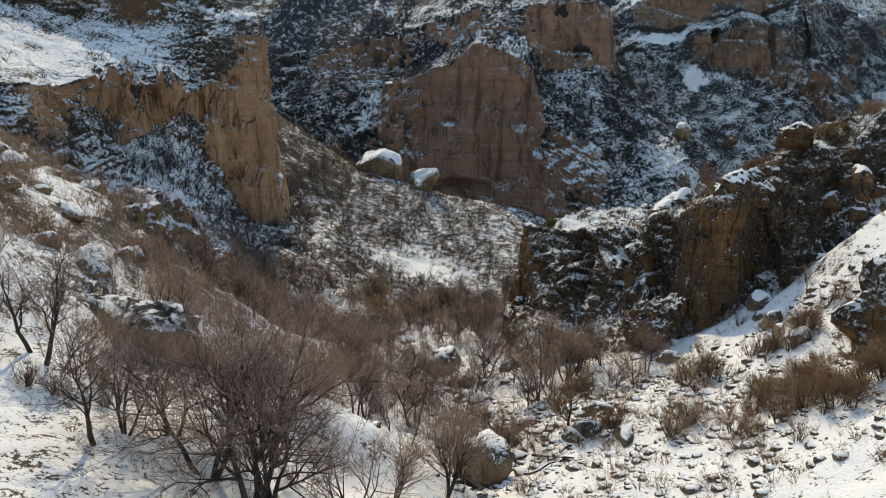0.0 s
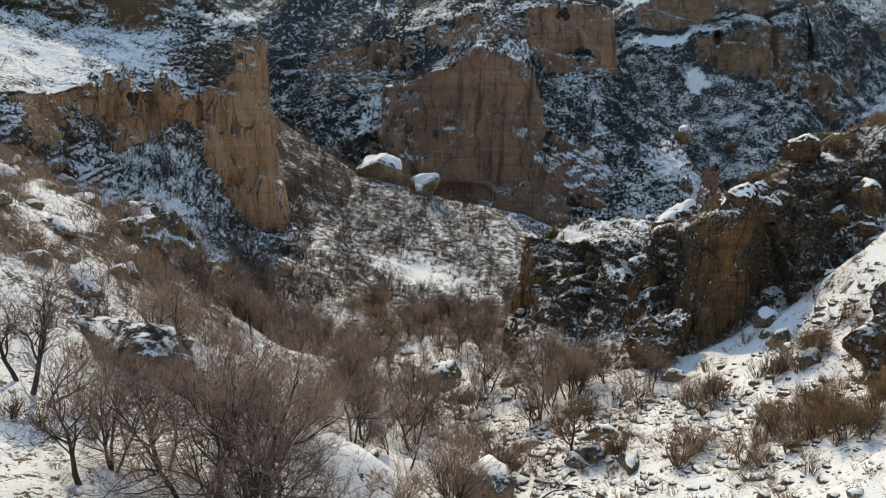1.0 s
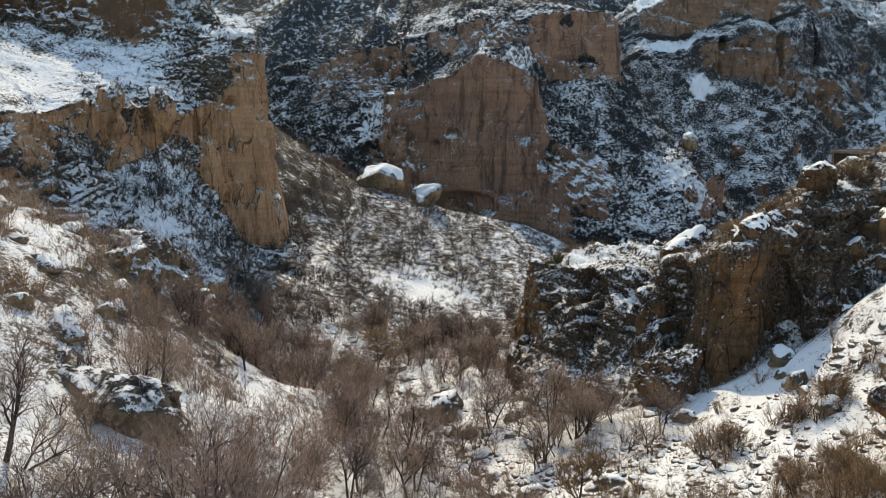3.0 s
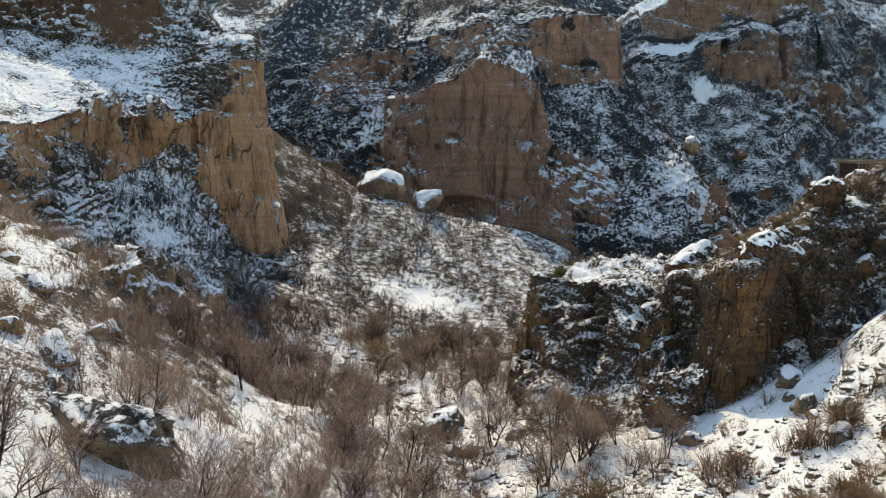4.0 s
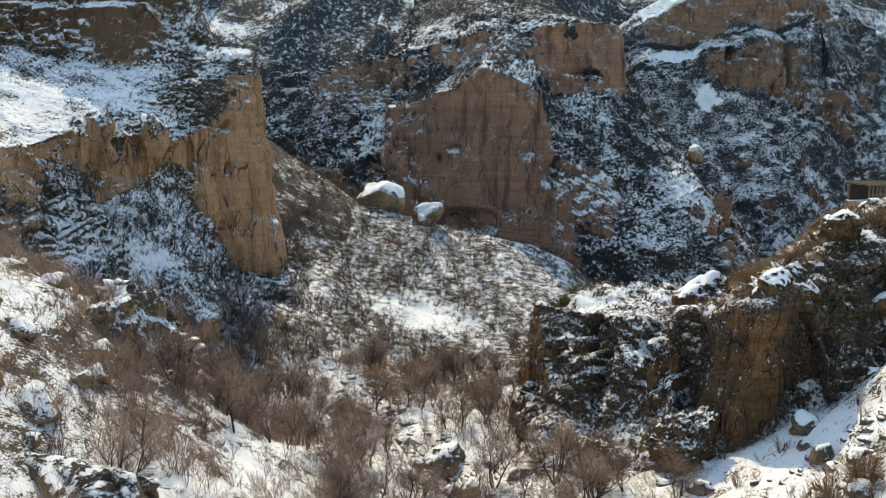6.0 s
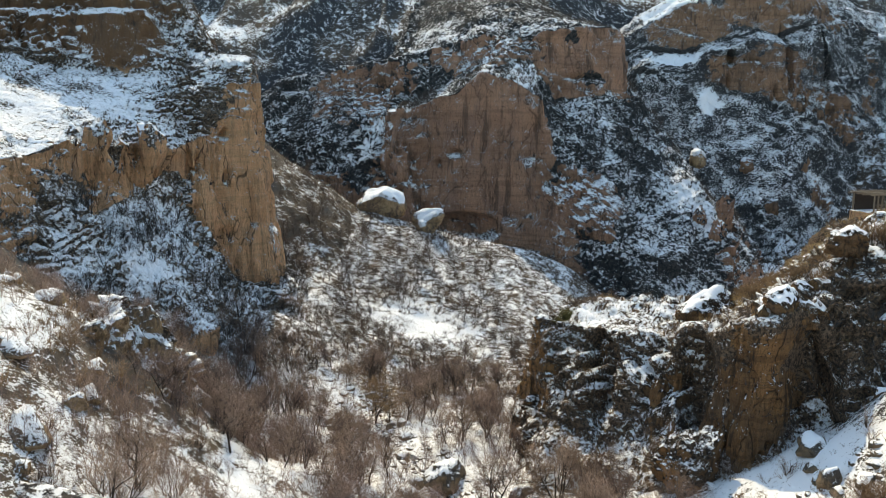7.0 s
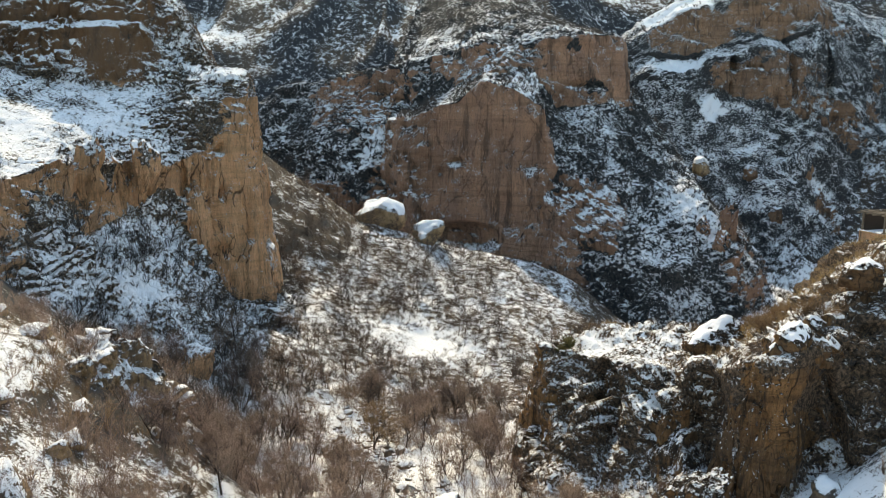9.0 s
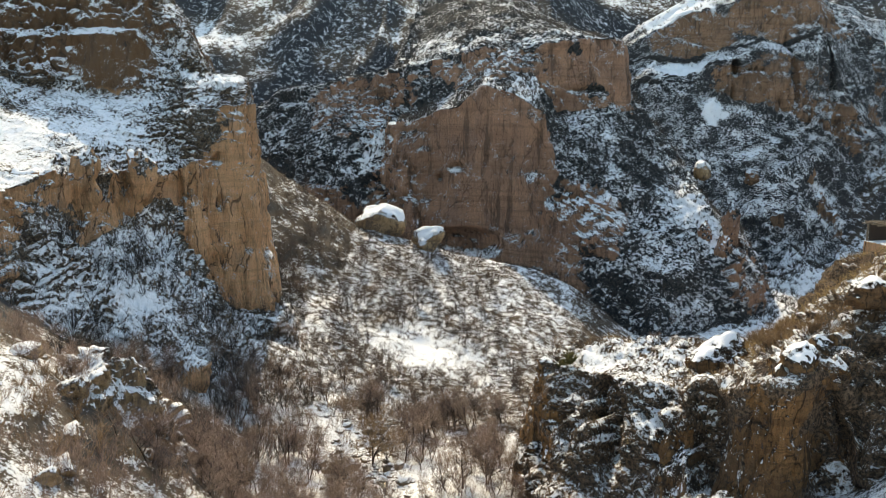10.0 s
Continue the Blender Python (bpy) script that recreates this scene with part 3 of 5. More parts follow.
RIDGE_SHOULDER = [(17, 110, 13), (18, 106, 17), (25, 104, 18.5), (34, 101, 19), (42, 106, 22), (54, 121, 25.3), (66, 121, 26), (86, 118, 36)]
RIDGE_BACK = [(22, 116, -6), (26, 118, -5), (36, 122, -4), (48, 126, -2), (58, 135, 0), (66, 142, 3), (80, 145, 5), (100, 145, 10)]
right_ridge, G_RIGHT = cliff("ridge_right", [RIDGE_FOOT, RIDGE_BASE, RIDGE_BROW, RIDGE_CREST, RIDGE_SHOULDER, RIDGE_BACK], 340, 300, M_RIDGE,
    "dark brown rock ridge capped with snow and dry grass", blur=1, steps=(1.1, 0.4, 3.0), scrub=(0.10, 0.34),
    bare=[((26, 75, 17), (2.2, 5, 6)), ((10.4, 99.5, 12), (2.0, 4, 7)), ((20, 82, 13), (1.8, 4, 4))],
    drifts=[((17, 99, 19.2), (5, 5, 1.6), 0.25), ((42, 73, 21), (6, 6, 4), 0.5), ((36, 78, 24), (9, 8, 8), -0.3), ((30, 81, 26), (5, 4, 2), 0.6), ((48, 108, 23), (14, 14, 4), -0.8)], big=1.0, size=8, ledge=0.35, step=2.0, gully=0.9, small=0.22, block=1.0, seed=21,
    calm=[((26, 75, 17), (3.4, 4, 6)), ((10, 99.5, 12), (2.6, 3.5, 6)), ((19.5, 80, 12), (2.5, 4, 4))],
    hollows=[((15.5, 90, 12), (1.8, 6, 9), (1.8, 2.4, -0.5)), ((22.3, 79, 14), (1.7, 6, 9), (1.6, 2.6, -0.5)), ((30, 72, 17), (2.4, 7, 9), (1.4, 2.6, -0.5))])

# the great spur across the gorge: from its foot over the face, the ledge and the upper tier to the ridge behind
FAR_FOOT = [(-76, 282, -10), (-53, 262, -10), (-34, 252, -14), (-18.6, 246, -14), (-15.5, 242, -14), (-4, 238, -14), (8.8, 234, -16), (17, 227, -16), (25.6, 220, -16), (30.3, 215, -16), (37.6, 210, -16), (46, 209, -16), (54, 209, -16), (65, 212, -18), (76, 218, -18), (88, 228, -20), (99, 252, -22)]
FAR_BASE = [(-75.6, 285, 18.5), (-53.6, 272, 21.6), (-34.1, 262, 19.9), (-17.9, 256, 18.8), (-15.2, 248, 20.5), (-4, 243, 13.7), (8.8, 239, 11.9), (17.1, 232, 9), (25.4, 229, 17.2), (29.3, 226, 13.8), (37.7, 222, 9.9), (46.5, 221, 6.4), (54.5, 220, 2.1), (65.2, 224, 2.9), (76.2, 230, 3.3), (87.9, 240, -1.1), (99.9, 262, -9.1)]
FAR_BROW = [(-76.7, 290, 25.7), (-54.6, 278, 30.3), (-34, 270, 36.9), (-18.3, 264, 38.9), (-11.1, 252, 41.3), (0.8, 247, 45.1), (10.2, 243, 50.7), (17.7, 238, 48.6), (25.7, 232, 44.1), (29.2, 234, 29.7), (37.5, 232, 22.2), (47, 232, 15.3), (55.5, 235, 12.6), (65.6, 238, 13.8), (73.6, 244, 17.8), (86.9, 250, 7.1), (99.4, 268, -3.1)]
FAR_LEDGE = [(-77.9, 295, 30.3), (-55.3, 282, 35.6), (-33.5, 274, 42.2), (-18.7, 270, 42.2), (-10.7, 258, 42.3), (1.6, 253, 47.3), (10.8, 250, 53.6), (16.6, 246, 54.2), (23.6, 244, 51.1), (29.6, 246, 41.7), (40, 250, 38.4), (50.4, 252, 35.1), (55.3, 255, 33.4), (61.6, 256, 28.3), (69.1, 258, 24.8), (82.9, 262, 14), (96.7, 274, 3.3)]
FAR_TIER = [(-79, 300, 35), (-55.3, 288, 43), (-35.8, 278, 46.7), (-19, 274, 46.6), (-10.4, 262, 44.8), (2.4, 257, 49), (11.4, 254, 56.5), (16.9, 250, 57.3), (24.4, 252, 54.5), (31.4, 254, 43.2), (42, 258, 44.1), (51.2, 262, 44.9), (54.4, 266, 43.2), (58.4, 266, 38.9), (66.2, 268, 32.4), (80.6, 272, 17.3), (94.9, 280, 6.1)]
FAR_TOP = [(-80.2, 305, 39.9), (-55.3, 294, 50.6), (-36.4, 284, 54.6), (-19.2, 278, 57), (-9.7, 268, 58.2), (3.3, 264, 60.9), (9.9, 260, 63), (19, 258, 62.9), (27.3, 258, 64.2), (34.1, 260, 65.6), (43.2, 264, 66.7), (51.2, 267, 66.7), (55.5, 274, 54.6), (61.8, 276, 45.5), (71.1, 278, 33.8), (82, 282, 19.1), (95.7, 288, 6.9)]
FAR_RIDGE = [(-81, 325, 34), (-55, 316, 44), (-36, 308, 48), (-20, 305, 58), (-12, 315, 80), (-4, 322, 92), (6.9, 325, 92), (17, 318, 89.4), (26.9, 312, 82.7), (37.1, 304, 75), (47, 292, 69.8), (52, 282, 64), (58, 290, 46), (65, 292, 36), (76, 292, 24), (87, 294, 10), (100, 298, 0)]
FAR_BACK = [(-82, 350, 15), (-55, 345, 20), (-36, 345, 25), (-20, 350, 30), (-12, 360, 50), (-4, 360, 55), (10, 355, 50), (24, 345, 42), (36, 335, 36), (46, 325, 32), (54, 312, 30), (60, 304, 28), (66, 306, 22), (73, 308, 16), (84, 308, 8), (95, 308, -2), (106, 310, -8)]
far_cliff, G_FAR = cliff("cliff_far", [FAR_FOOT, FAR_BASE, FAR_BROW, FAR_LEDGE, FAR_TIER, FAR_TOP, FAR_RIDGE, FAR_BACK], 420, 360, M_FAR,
    "brown sandstone spur with snowy ledges and a shadowed face", blur=1, scrub=(0.30, 0.46),
    bare=[((8, 242, 28), (19, 14, 20)), ((20, 256, 56), (36, 12, 6.5)), ((-30, 274, 46), (22, 14, 9)), ((36, 228, 17), (13, 14, 12)), ((82, 246, 4), (7, 10, 6))],
    grown=[((37, 256, 62), (3, 10, 2.2)), ((44, 262, 50), (5, 10, 2.0)), ((-36, 268, 30), (15, 12, 7)), ((46, 252, 36), (9, 14, 8)), ((60, 250, 26), (9, 18, 14))],
    drifts=[((22, 243, 51), (4.5, 9, 5), 1.0), ((-22, 262, 32), (9, 10, 7), 0.55), ((70, 240, 14), (9, 12, 10), 0.35), ((16, 290, 74), (34, 34, 14), -0.3), ((56, 250, 26), (8, 14, 12), -0.3), ((-60, 280, 20), (20, 14, 10), -0.4)], big=1.6, size=15, ledge=0.6, step=5.0, gully=1.5, small=0.3, block=0.9, seed=41,
    calm=[((8, 240, 28), (21, 16, 21)), ((38, 258, 56), (20, 14, 7))],
    hollows=[((4, 238, 7), (13, 14, 5), (1.5, 4, 0.5)), ((2, 243, 28), (2.2, 8, 1.6), (0.5, 2, 0)), ((-3, 243, 25), (1.4, 8, 1.2), (0.5, 2, 0)), ((84, 246, 4), (2.2, 10, 4), (0, 5, 0)), ((40, 262, 50), (9, 10, 1.2), (0, 2, 0))])

# the cliff with the caves beyond the side gorge
CAVE_FOOT = [(54, 300, -8), (68, 296, -8), (81, 290, -10), (90, 284, -12), (98, 280, -14), (106, 276, -16), (115, 276, -18), (126, 280, -18), (139, 286, -18), (158, 292, -18), (200, 300, -18)]
CAVE_BASE = [(61.8, 318, 43), (75.1, 322, 48.2), (88.7, 322, 51.8), (96.6, 320, 50.3), (105.6, 318, 46.1), (115, 315, 44.1), (124.4, 312, 40), (135, 312, 36), (147.8, 316, 28.6), (166.5, 322, 19.8), (205, 330, 18)]
CAVE_BROW = [(62.7, 324, 51.4), (75.6, 326, 57.7), (89.5, 326, 57.7), (98.6, 324, 62.2), (106.2, 323, 63.8), (115.7, 321, 66.7), (124.8, 319, 64.6), (135.5, 320, 65.7), (149.3, 325, 49.4), (171.5, 334, 34.3), (208, 345, 34)]
CAVE_LEDGE = [(64.2, 332, 54.8), (77.5, 334, 60.6), (91.4, 333, 60.6), (100.3, 331, 64.3), (108.1, 329, 65.9), (117.1, 325, 68.9), (126.3, 323, 66.9), (137, 324, 70), (150.4, 331, 58), (174.7, 342, 45.2), (210, 355, 45)]
CAVE_TIER = [(64.8, 336, 59.2), (78, 337, 63.6), (91.5, 336, 62), (100.7, 334, 65.6), (108.7, 332, 66.9), (118.1, 328, 70.4), (127.4, 326, 68.6), (137.7, 327, 72.3), (151.1, 336, 64.6), (177.1, 348, 54.3), (212, 362, 54)]
CAVE_TOP = [(66.4, 340, 66.6), (78.6, 341, 73.2), (90.1, 340, 80.4), (101.4, 338, 83.5), (110.3, 336, 86.2), (118.2, 332, 91), (127.2, 331, 95.3), (136.6, 333, 94.6), (151.1, 342, 80.2), (179.8, 356, 70.5), (215, 372, 70)]
CAVE_RIDGE = [(66, 352, 72), (78, 352, 78), (90, 352, 85), (101, 352, 90), (110, 352, 94), (119, 350, 100), (128, 350, 104), (138, 352, 102), (156, 362, 90), (186, 378, 84), (220, 395, 84)]
CAVE_BACK = [(68, 385, 40), (80, 385, 46), (92, 385, 52), (104, 385, 58), (114, 385, 62), (124, 385, 66), (134, 390, 70), (146, 395, 70), (164, 405, 70), (194, 420, 80), (226, 440, 90)]
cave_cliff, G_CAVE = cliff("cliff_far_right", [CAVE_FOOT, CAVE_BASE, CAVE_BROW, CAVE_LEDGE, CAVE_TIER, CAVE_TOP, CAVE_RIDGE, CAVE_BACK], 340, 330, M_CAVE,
    "brown cave-pocked cliff with snowy slopes", blur=1, scrub=(0.20, 0.40),
    drifts=[((88, 330, 60), (12, 8, 3), 0.8), ((98, 312, 44), (6, 10, 5), 0.6), ((90, 348, 80), (36, 14, 6), 0.6), ((140, 300, 10), (16, 16, 10), 0.3), ((90, 300, 22), (30, 20, 16), 0.0), ((150, 300, 15), (14, 20, 12), -0.3)], big=1.6, size=15, ledge=0.7, step=5.0, gully=2.0, small=0.3, block=0.9, seed=61,
    calm=[((108, 323, 58), (9, 10, 8)), ((104, 336, 75), (26, 10, 8))],
    hollows=[((106.5, 323, 59.5), (2.0, 14, 3.4), (0.5, 8, 0)), ((111, 322, 58.6), (0.8, 12, 1.0), (0, 3, 0)), ((113, 322, 58.6), (0.8, 12, 1.0), (0, 3, 0)), ((115, 322, 58.6), (0.8, 12, 1.0), (0, 3, 0)), ((105.5, 322, 50), (0.9, 12, 4), (0, 3, 0)),
             ((126.5, 318, 60), (1.6, 14, 22), (0.5, 4, 0)), ((143, 320, 60), (1.6, 14, 18), (0.5, 4, 0))])

# the crag where the left bank breaks off
CRAG_FOOT = [(-46, 60, 22), (-39, 64, 18), (-34, 69, 15), (-29.5, 75, 12), (-25.5, 78.5, 8), (-22.5, 83, 4)]
CRAG_BASE = [(-45, 64, 26), (-38.5, 68, 22), (-33, 72.5, 19.5), (-28.8, 78.5, 17), (-25.2, 80.5, 13), (-23, 84, 9)]
CRAG_BROW = [(-44, 67, 29), (-38, 71, 25), (-32.5, 75, 22), (-28.8, 81, 23), (-26, 82.5, 19), (-24.5, 86, 14)]
CRAG_CREST = [(-45, 72, 29.5), (-39, 75, 25.5), (-33.5, 79, 22.5), (-30, 84, 24.2), (-27.5, 85.5, 20.5), (-26, 88.5, 15)]
CRAG_BACK = [(-48, 84, 22), (-42, 86, 18), (-36, 88, 15), (-32, 92, 10), (-29, 93, 7), (-28, 94, 4)]
left_crag, G_CRAG = cliff("crag_left", [CRAG_FOOT, CRAG_BASE, CRAG_BROW, CRAG_CREST, CRAG_BACK], 150, 130, M_CRAG,
    "weathered ochre crag with snow on its ledges", blur=1, steps=(1.0, 0.6, 3.0), scrub=(0.45, 0.7), big=0.6, size=5, ledge=0.4, step=1.5, gully=0.6, small=0.3, block=0.9, seed=81)


# ---------------------------------------------------------------- boulders
def boulder_meshes(seed, rough=0.22, cap=0.10, detail=3, boxy=2.8, cuts=10, even=False):
    """A unit boulder with cut faces, and the snow that lies on it."""
    bm = bmesh.new()
    bmesh.ops.create_icosphere(bm, subdivisions=detail, radius=1.0)
    v = np.array([q.co for q in bm.verts])
    f = np.array([[q.index for q in t.verts] for t in bm.faces])
    bm.free()
    rng = np.random.default_rng(seed)
    v = v / (np.abs(v) ** boxy).sum(axis=1)[:, None] ** (1 / boxy) * 0.95
    v = v * (1 + rough * fbm(v, 0.9, 4, seed))[:, None]
    for _ in range(cuts):                                     # broken faces
        n = rng.normal(size=3)
        n /= np.linalg.norm(n)
        n[2] = abs(n[2]) if rng.random() < 0.6 else n[2]
        lim = rng.uniform(0.6, 0.9)
        over = np.maximum(v @ n - lim, 0)
        v = v - 0.95 * over[:, None] * n
    val, edge = cells(v, 0.55, seed + 5)
    v = v * (1 + (0.03 if even else 0.12) * val + (0.02 if even else 0.07) * np.minimum(edge * 4, 1) + 0.05 * fbm(v, 0.25, 3, seed + 9))[:, None]
    if detail > 3 and not even:                                         # finer breaks on the large rocks
        val, edge = cells(v * np.array([1, 1, 0.8]), 0.24, seed + 15)
        v = v * (1 + 0.055 * val + 0.05 * np.minimum(edge * 4, 1) + 0.02 * fbm(v, 0.1, 3, seed + 19))[:, None]
    body = raw_mesh("boulder", v, f, smooth=detail < 5)
    nz = np.zeros(len(v))
    fn = np.cross(v[f[:, 1]] - v[f[:, 0]], v[f[:, 2]] - v[f[:, 0]])
    for c in range(3):
        np.add.at(nz, f[:, c], fn[:, 2] / (np.linalg.norm(fn, axis=1) + 1e-9))
    nz = nz / 6 + 0.16 * even + (0.25 if even else 0.6) * (0.16 * vnoise(v * 3, seed + 2) + 0.22 * fbm(v, 0.16, 3, seed + 6))
    keep = (nz[f] > 0.5).all(axis=1) & (v[f][:, :, 2] > -0.1).all(axis=1)
    w = v.copy()
    w[:, 2] += cap * smoothstep(0.5, 0.95, nz) - 0.015
    tag = np.arange(len(v))                                # only the largest drift stays
    fk = f[keep]
    for _ in range(60):
        low = tag[fk].min(axis=1)
        was = tag.copy()
        for c in range(3):
            np.minimum.at(tag, fk[:, c], low)
        if (was == tag).all():
            break
    if len(fk):
        ids, n_ = np.unique(tag[fk[:, 0]], return_counts=True)
        keep[np.nonzero(keep)[0][tag[fk[:, 0]] != ids[n_.argmax()]]] = False
    used = np.unique(f[keep])
    if len(used) < 12:
        return body, None
    back = np.full(len(v), -1)
    back[used] = np.arange(len(used))
    return body, raw_mesh("snow_cap", w[used], back[f[keep]], smooth=True)


BOULDERS = [boulder_meshes(100 + i) for i in range(9)]
for b_, c_ in BOULDERS:
    b_.materials.append(M_BOULDER)
    if c_:
        c_.materials.append(M_SNOW)
FLAT = [i for i, (b_, c_) in enumerate(BOULDERS) if c_]


CRAG_SPOTS = []


def boulder(place, size, turn=0.0, kind=0, lean=(0, 0), label="grey-brown boulder capped with snow", group="boulders", mat=None, capped=True, rock=None):
    body, capm = rock or BOULDERS[FLAT[kind % len(FLAT)]]
    base = new("boulder")
    base.matrix_world = pose(*place, lean[0], lean[1], turn)
    tagged(base, label, "boulder", group)
    b = part("rock", body, None, base)
    b.scale = size
    if group == "ridge crags":
        co = np.empty(len(body.vertices) * 3)
        no = np.empty(len(body.vertices) * 3)
        body.vertices.foreach_get("co", co)
        body.vertices.foreach_get("normal", no)
        m = np.array(base.matrix_world)
        w = (co.reshape(-1, 3) * np.array(size)) @ m[:3, :3].T + m[:3, 3]
        nz = no.reshape(-1, 3)[:, 2]
        CRAG_SPOTS.append(w[(nz > 0.05) & (nz < 0.9)])
    if capped and capm:
        c = part("snow_cap", capm, None, base, "soft white snow cap")
        c.scale = size
    return base


def own_rock(seed, mat, growth=0.0, **kw):
    """A rock of its own; growth: how far scrub and flecks of snow spread over it."""
    b, c = boulder_meshes(seed, **kw)
    if growth:
        co, no = np.empty(len(b.vertices) * 3), np.empty(len(b.vertices) * 3)
        b.vertices.foreach_get("co", co)
        b.vertices.foreach_get("normal", no)
        co, no = co.reshape(-1, 3), no.reshape(-1, 3)
        val = smoothstep(0.2, 0.75, 0.55 * no[:, 2] + 0.55 * fbm(co, 0.7, 4, seed + 33) + growth)
        b.attributes.new("cover", "FLOAT", "POINT").data.foreach_set("value", val.astype(np.float32))
    b.materials.append(mat)
    if c:
        c.materials.append(M_SNOW)
    return b, c


# the big erratics, by place (x, y, z of the middle) and half sizes
boulder((-16.6, 209.5, 17.6), (5.8, 4.4, 3.7), 6, 1, (8, 17), "great ochre block under thick snow on the hill crest", rock=own_rock(7, M_CRAG, cap=0.20, rough=0.20, detail=4, boxy=4.4, cuts=6, even=True))
boulder((-4.8, 204.5, 12.9), (3.3, 3.2, 4.2), 20, 2, (8, 4), "tall ochre block capped with snow on the crest", rock=own_rock(12, M_CRAG, cap=0.18, rough=0.24, detail=4, boxy=3.4, cuts=6, even=True))
boulder((-12.2, 109.6, land1(-12.2, 109.6) + 0.5), (1.5, 1.4, 1.2), 20, 3, label="snow-covered boulder in the stony stream bed")
boulder((0.1, 89.3, land1(0.1, 89.3) + 0.8), (2.6, 2.1, 2.0), 70, 4, label="large split grey boulder under snow by the stream", rock=own_rock(57, M_BOULDER, cap=0.06, detail=4, rough=0.36))
boulder((2.2, 82, land1(2.2, 82) + 0.45), (1.4, 1.2, 1.1), 15, 5, label="rounded snow-capped boulder beside the stream", rock=own_rock(58, M_BOULDER, cap=0.07, detail=4, rough=0.3))
boulder((7.0, 63.3, 5.4), (2.0, 1.6, 1.2), 10, 0, (6, -8), "flat ochre slab under thick snow above the stream")
boulder((2.6, 51.5, 8.3), (2.1, 1.8, 1.7), 120, 6, label="mossy brown boulder below a forked tree", capped=False)
boulder((-20.0, 53.2, 17.3), (4.6, 2.3, 1.9), -22, 1, (6, 15), "long tilted brown slab edged with snow", capped=False, rock=own_rock(51, M_BOULDER, 0.1, detail=4, rough=0.32))
boulder((20.4, 74.6, 11.2), (2.7, 2.4, 3.2), 30, 3, label="tall brown boulder with a snowy top below the ridge", capped=False, rock=own_rock(31, M_PILLAR, 0.2, detail=5, rough=0.34, cuts=14))
boulder((26.2, 90.6, 20.4), (3.0, 2.4, 2.2), 15, 2, (0, -10), "wedge-shaped dark boulder with thick snow on the ridge", rock=own_rock(53, M_RIDGE, cap=0.09, detail=4))
boulder((35.6, 81.2, 29.4), (2.0, 1.8, 1.3), 5, 0, (0, 4), "flat-topped dark boulder with snow on the ridge", rock=own_rock(55, M_RIDGE, cap=0.1, detail=4))
boulder((28.3, 76.8, 24.8), (1.6, 1.5, 1.7), 60, 5, label="upright dark rock with a snow cap on the ridge", rock=own_rock(33, M_RIDGE, cap=0.06, detail=4, rough=0.3))
boulder((26.3, 76.3, 22.4), (1.5, 1.7, 2.4), 20, 1, (14, 0), "steep brown rock with a tongue of snow", rock=own_rock(35, M_RIDGE, cap=0.06, detail=4, rough=0.3))
boulder((21.8, 88.2, 17.4), (1.8, 1.5, 1.4), 90, 4, label="dark boulder with a little snow on the ridge")
boulder((-31.4, 80.5, 18.6), (1.1, 1.0, 1.3), 10, 3, label="small upright rock with a snow cap")
boulder((-33.6, 116.0, 9.6), (2.8, 2.2, 2.6), 50, 4, label="dark overhanging rock in the shaded talus", capped=False, rock=own_rock(45, M_CLIFF, cap=0.06))
boulder((86.4, 289, 23.4), (2.7, 2.6, 2.8), 0, 5, label="pale snow-plastered boulder on the far slope", rock=own_rock(13, M_CRAG, cap=0.5, rough=0.22, detail=4, even=True))
boulder((31.6, 53.2, 17.6), (4.4, 4.0, 5.6), 40, 2, capped=False, label="brown outcrop with dry grass and snow", rock=own_rock(47, M_RIDGE, 0.4, cap=0.04, detail=5, rough=0.55, boxy=2.2))
boulder((-22.6, 42.5, 16.0), (1.6, 1.3, 0.9), 35, 1, label="dark brown rock beside a leaning tree")

RIDGE_BLOCKS = [own_rock(130 + i, M_RIDGE, 0.2, cap=0.08, rough=0.3) for i in range(6)]

# the crags that stand out of the dark ridge
def ridge_crag(place, size, turn, lean, seed, mat, growth):
    label = "ochre-brown rock pillar with clean broken faces" if mat == M_PILLAR else "dark brown crag streaked with ochre and dusted with snow"
    boulder(place, size, turn, 0, lean, label, "ridge crags", capped=False, rock=own_rock(seed, mat, growth, rough=0.42, detail=5, boxy=3.6, cuts=18))


ridge_crag((11.4, 99.4, 11.2), (2.2, 2.0, 6.9), -8, (2, -4), 71, M_PILLAR, 0.0)
ridge_crag((21.2, 83.4, 13.6), (2.2, 2.2, 5.4), 35, (6, 8), 62, M_PILLAR, 0.16)
ridge_crag((26.2, 76.2, 17.4), (2.5, 2.4, 7.3), 15, (3, 2), 63, M_PILLAR, 0.0)
ridge_crag((24.3, 77.4, 17.0), (1.1, 1.6, 6.6), 30, (2, 8), 61, M_RIDGE, 0.1)
ridge_crag((31.2, 79.0, 20.0), (2.4, 2.2, 4.0), 60, (4, -4), 64, M_RIDGE, 0.3)
ridge_crag((15.3, 97.4, 14.8), (1.9, 1.7, 3.0), 75, (0, 8), 65, M_RIDGE, 0.12)
ridge_crag((24.6, 86.0, 17.2), (2.0, 1.8, 2.6), 10, (8, 0), 66, M_RIDGE, 0.25)
ridge_crag((36.2, 81.2, 25.2), (2.4, 2.2, 3.6), 15, (0, 6), 67, M_RIDGE, 0.3)
ridge_crag((13.7, 98.2, 12.2), (1.2, 1.5, 4.8), 50, (6, 10), 68, M_RIDGE, 0.2)
ridge_crag((42.5, 82.5, 26.6), (3.0, 2.6, 3.8), 40, (0, 0), 69, M_RIDGE, 0.28)
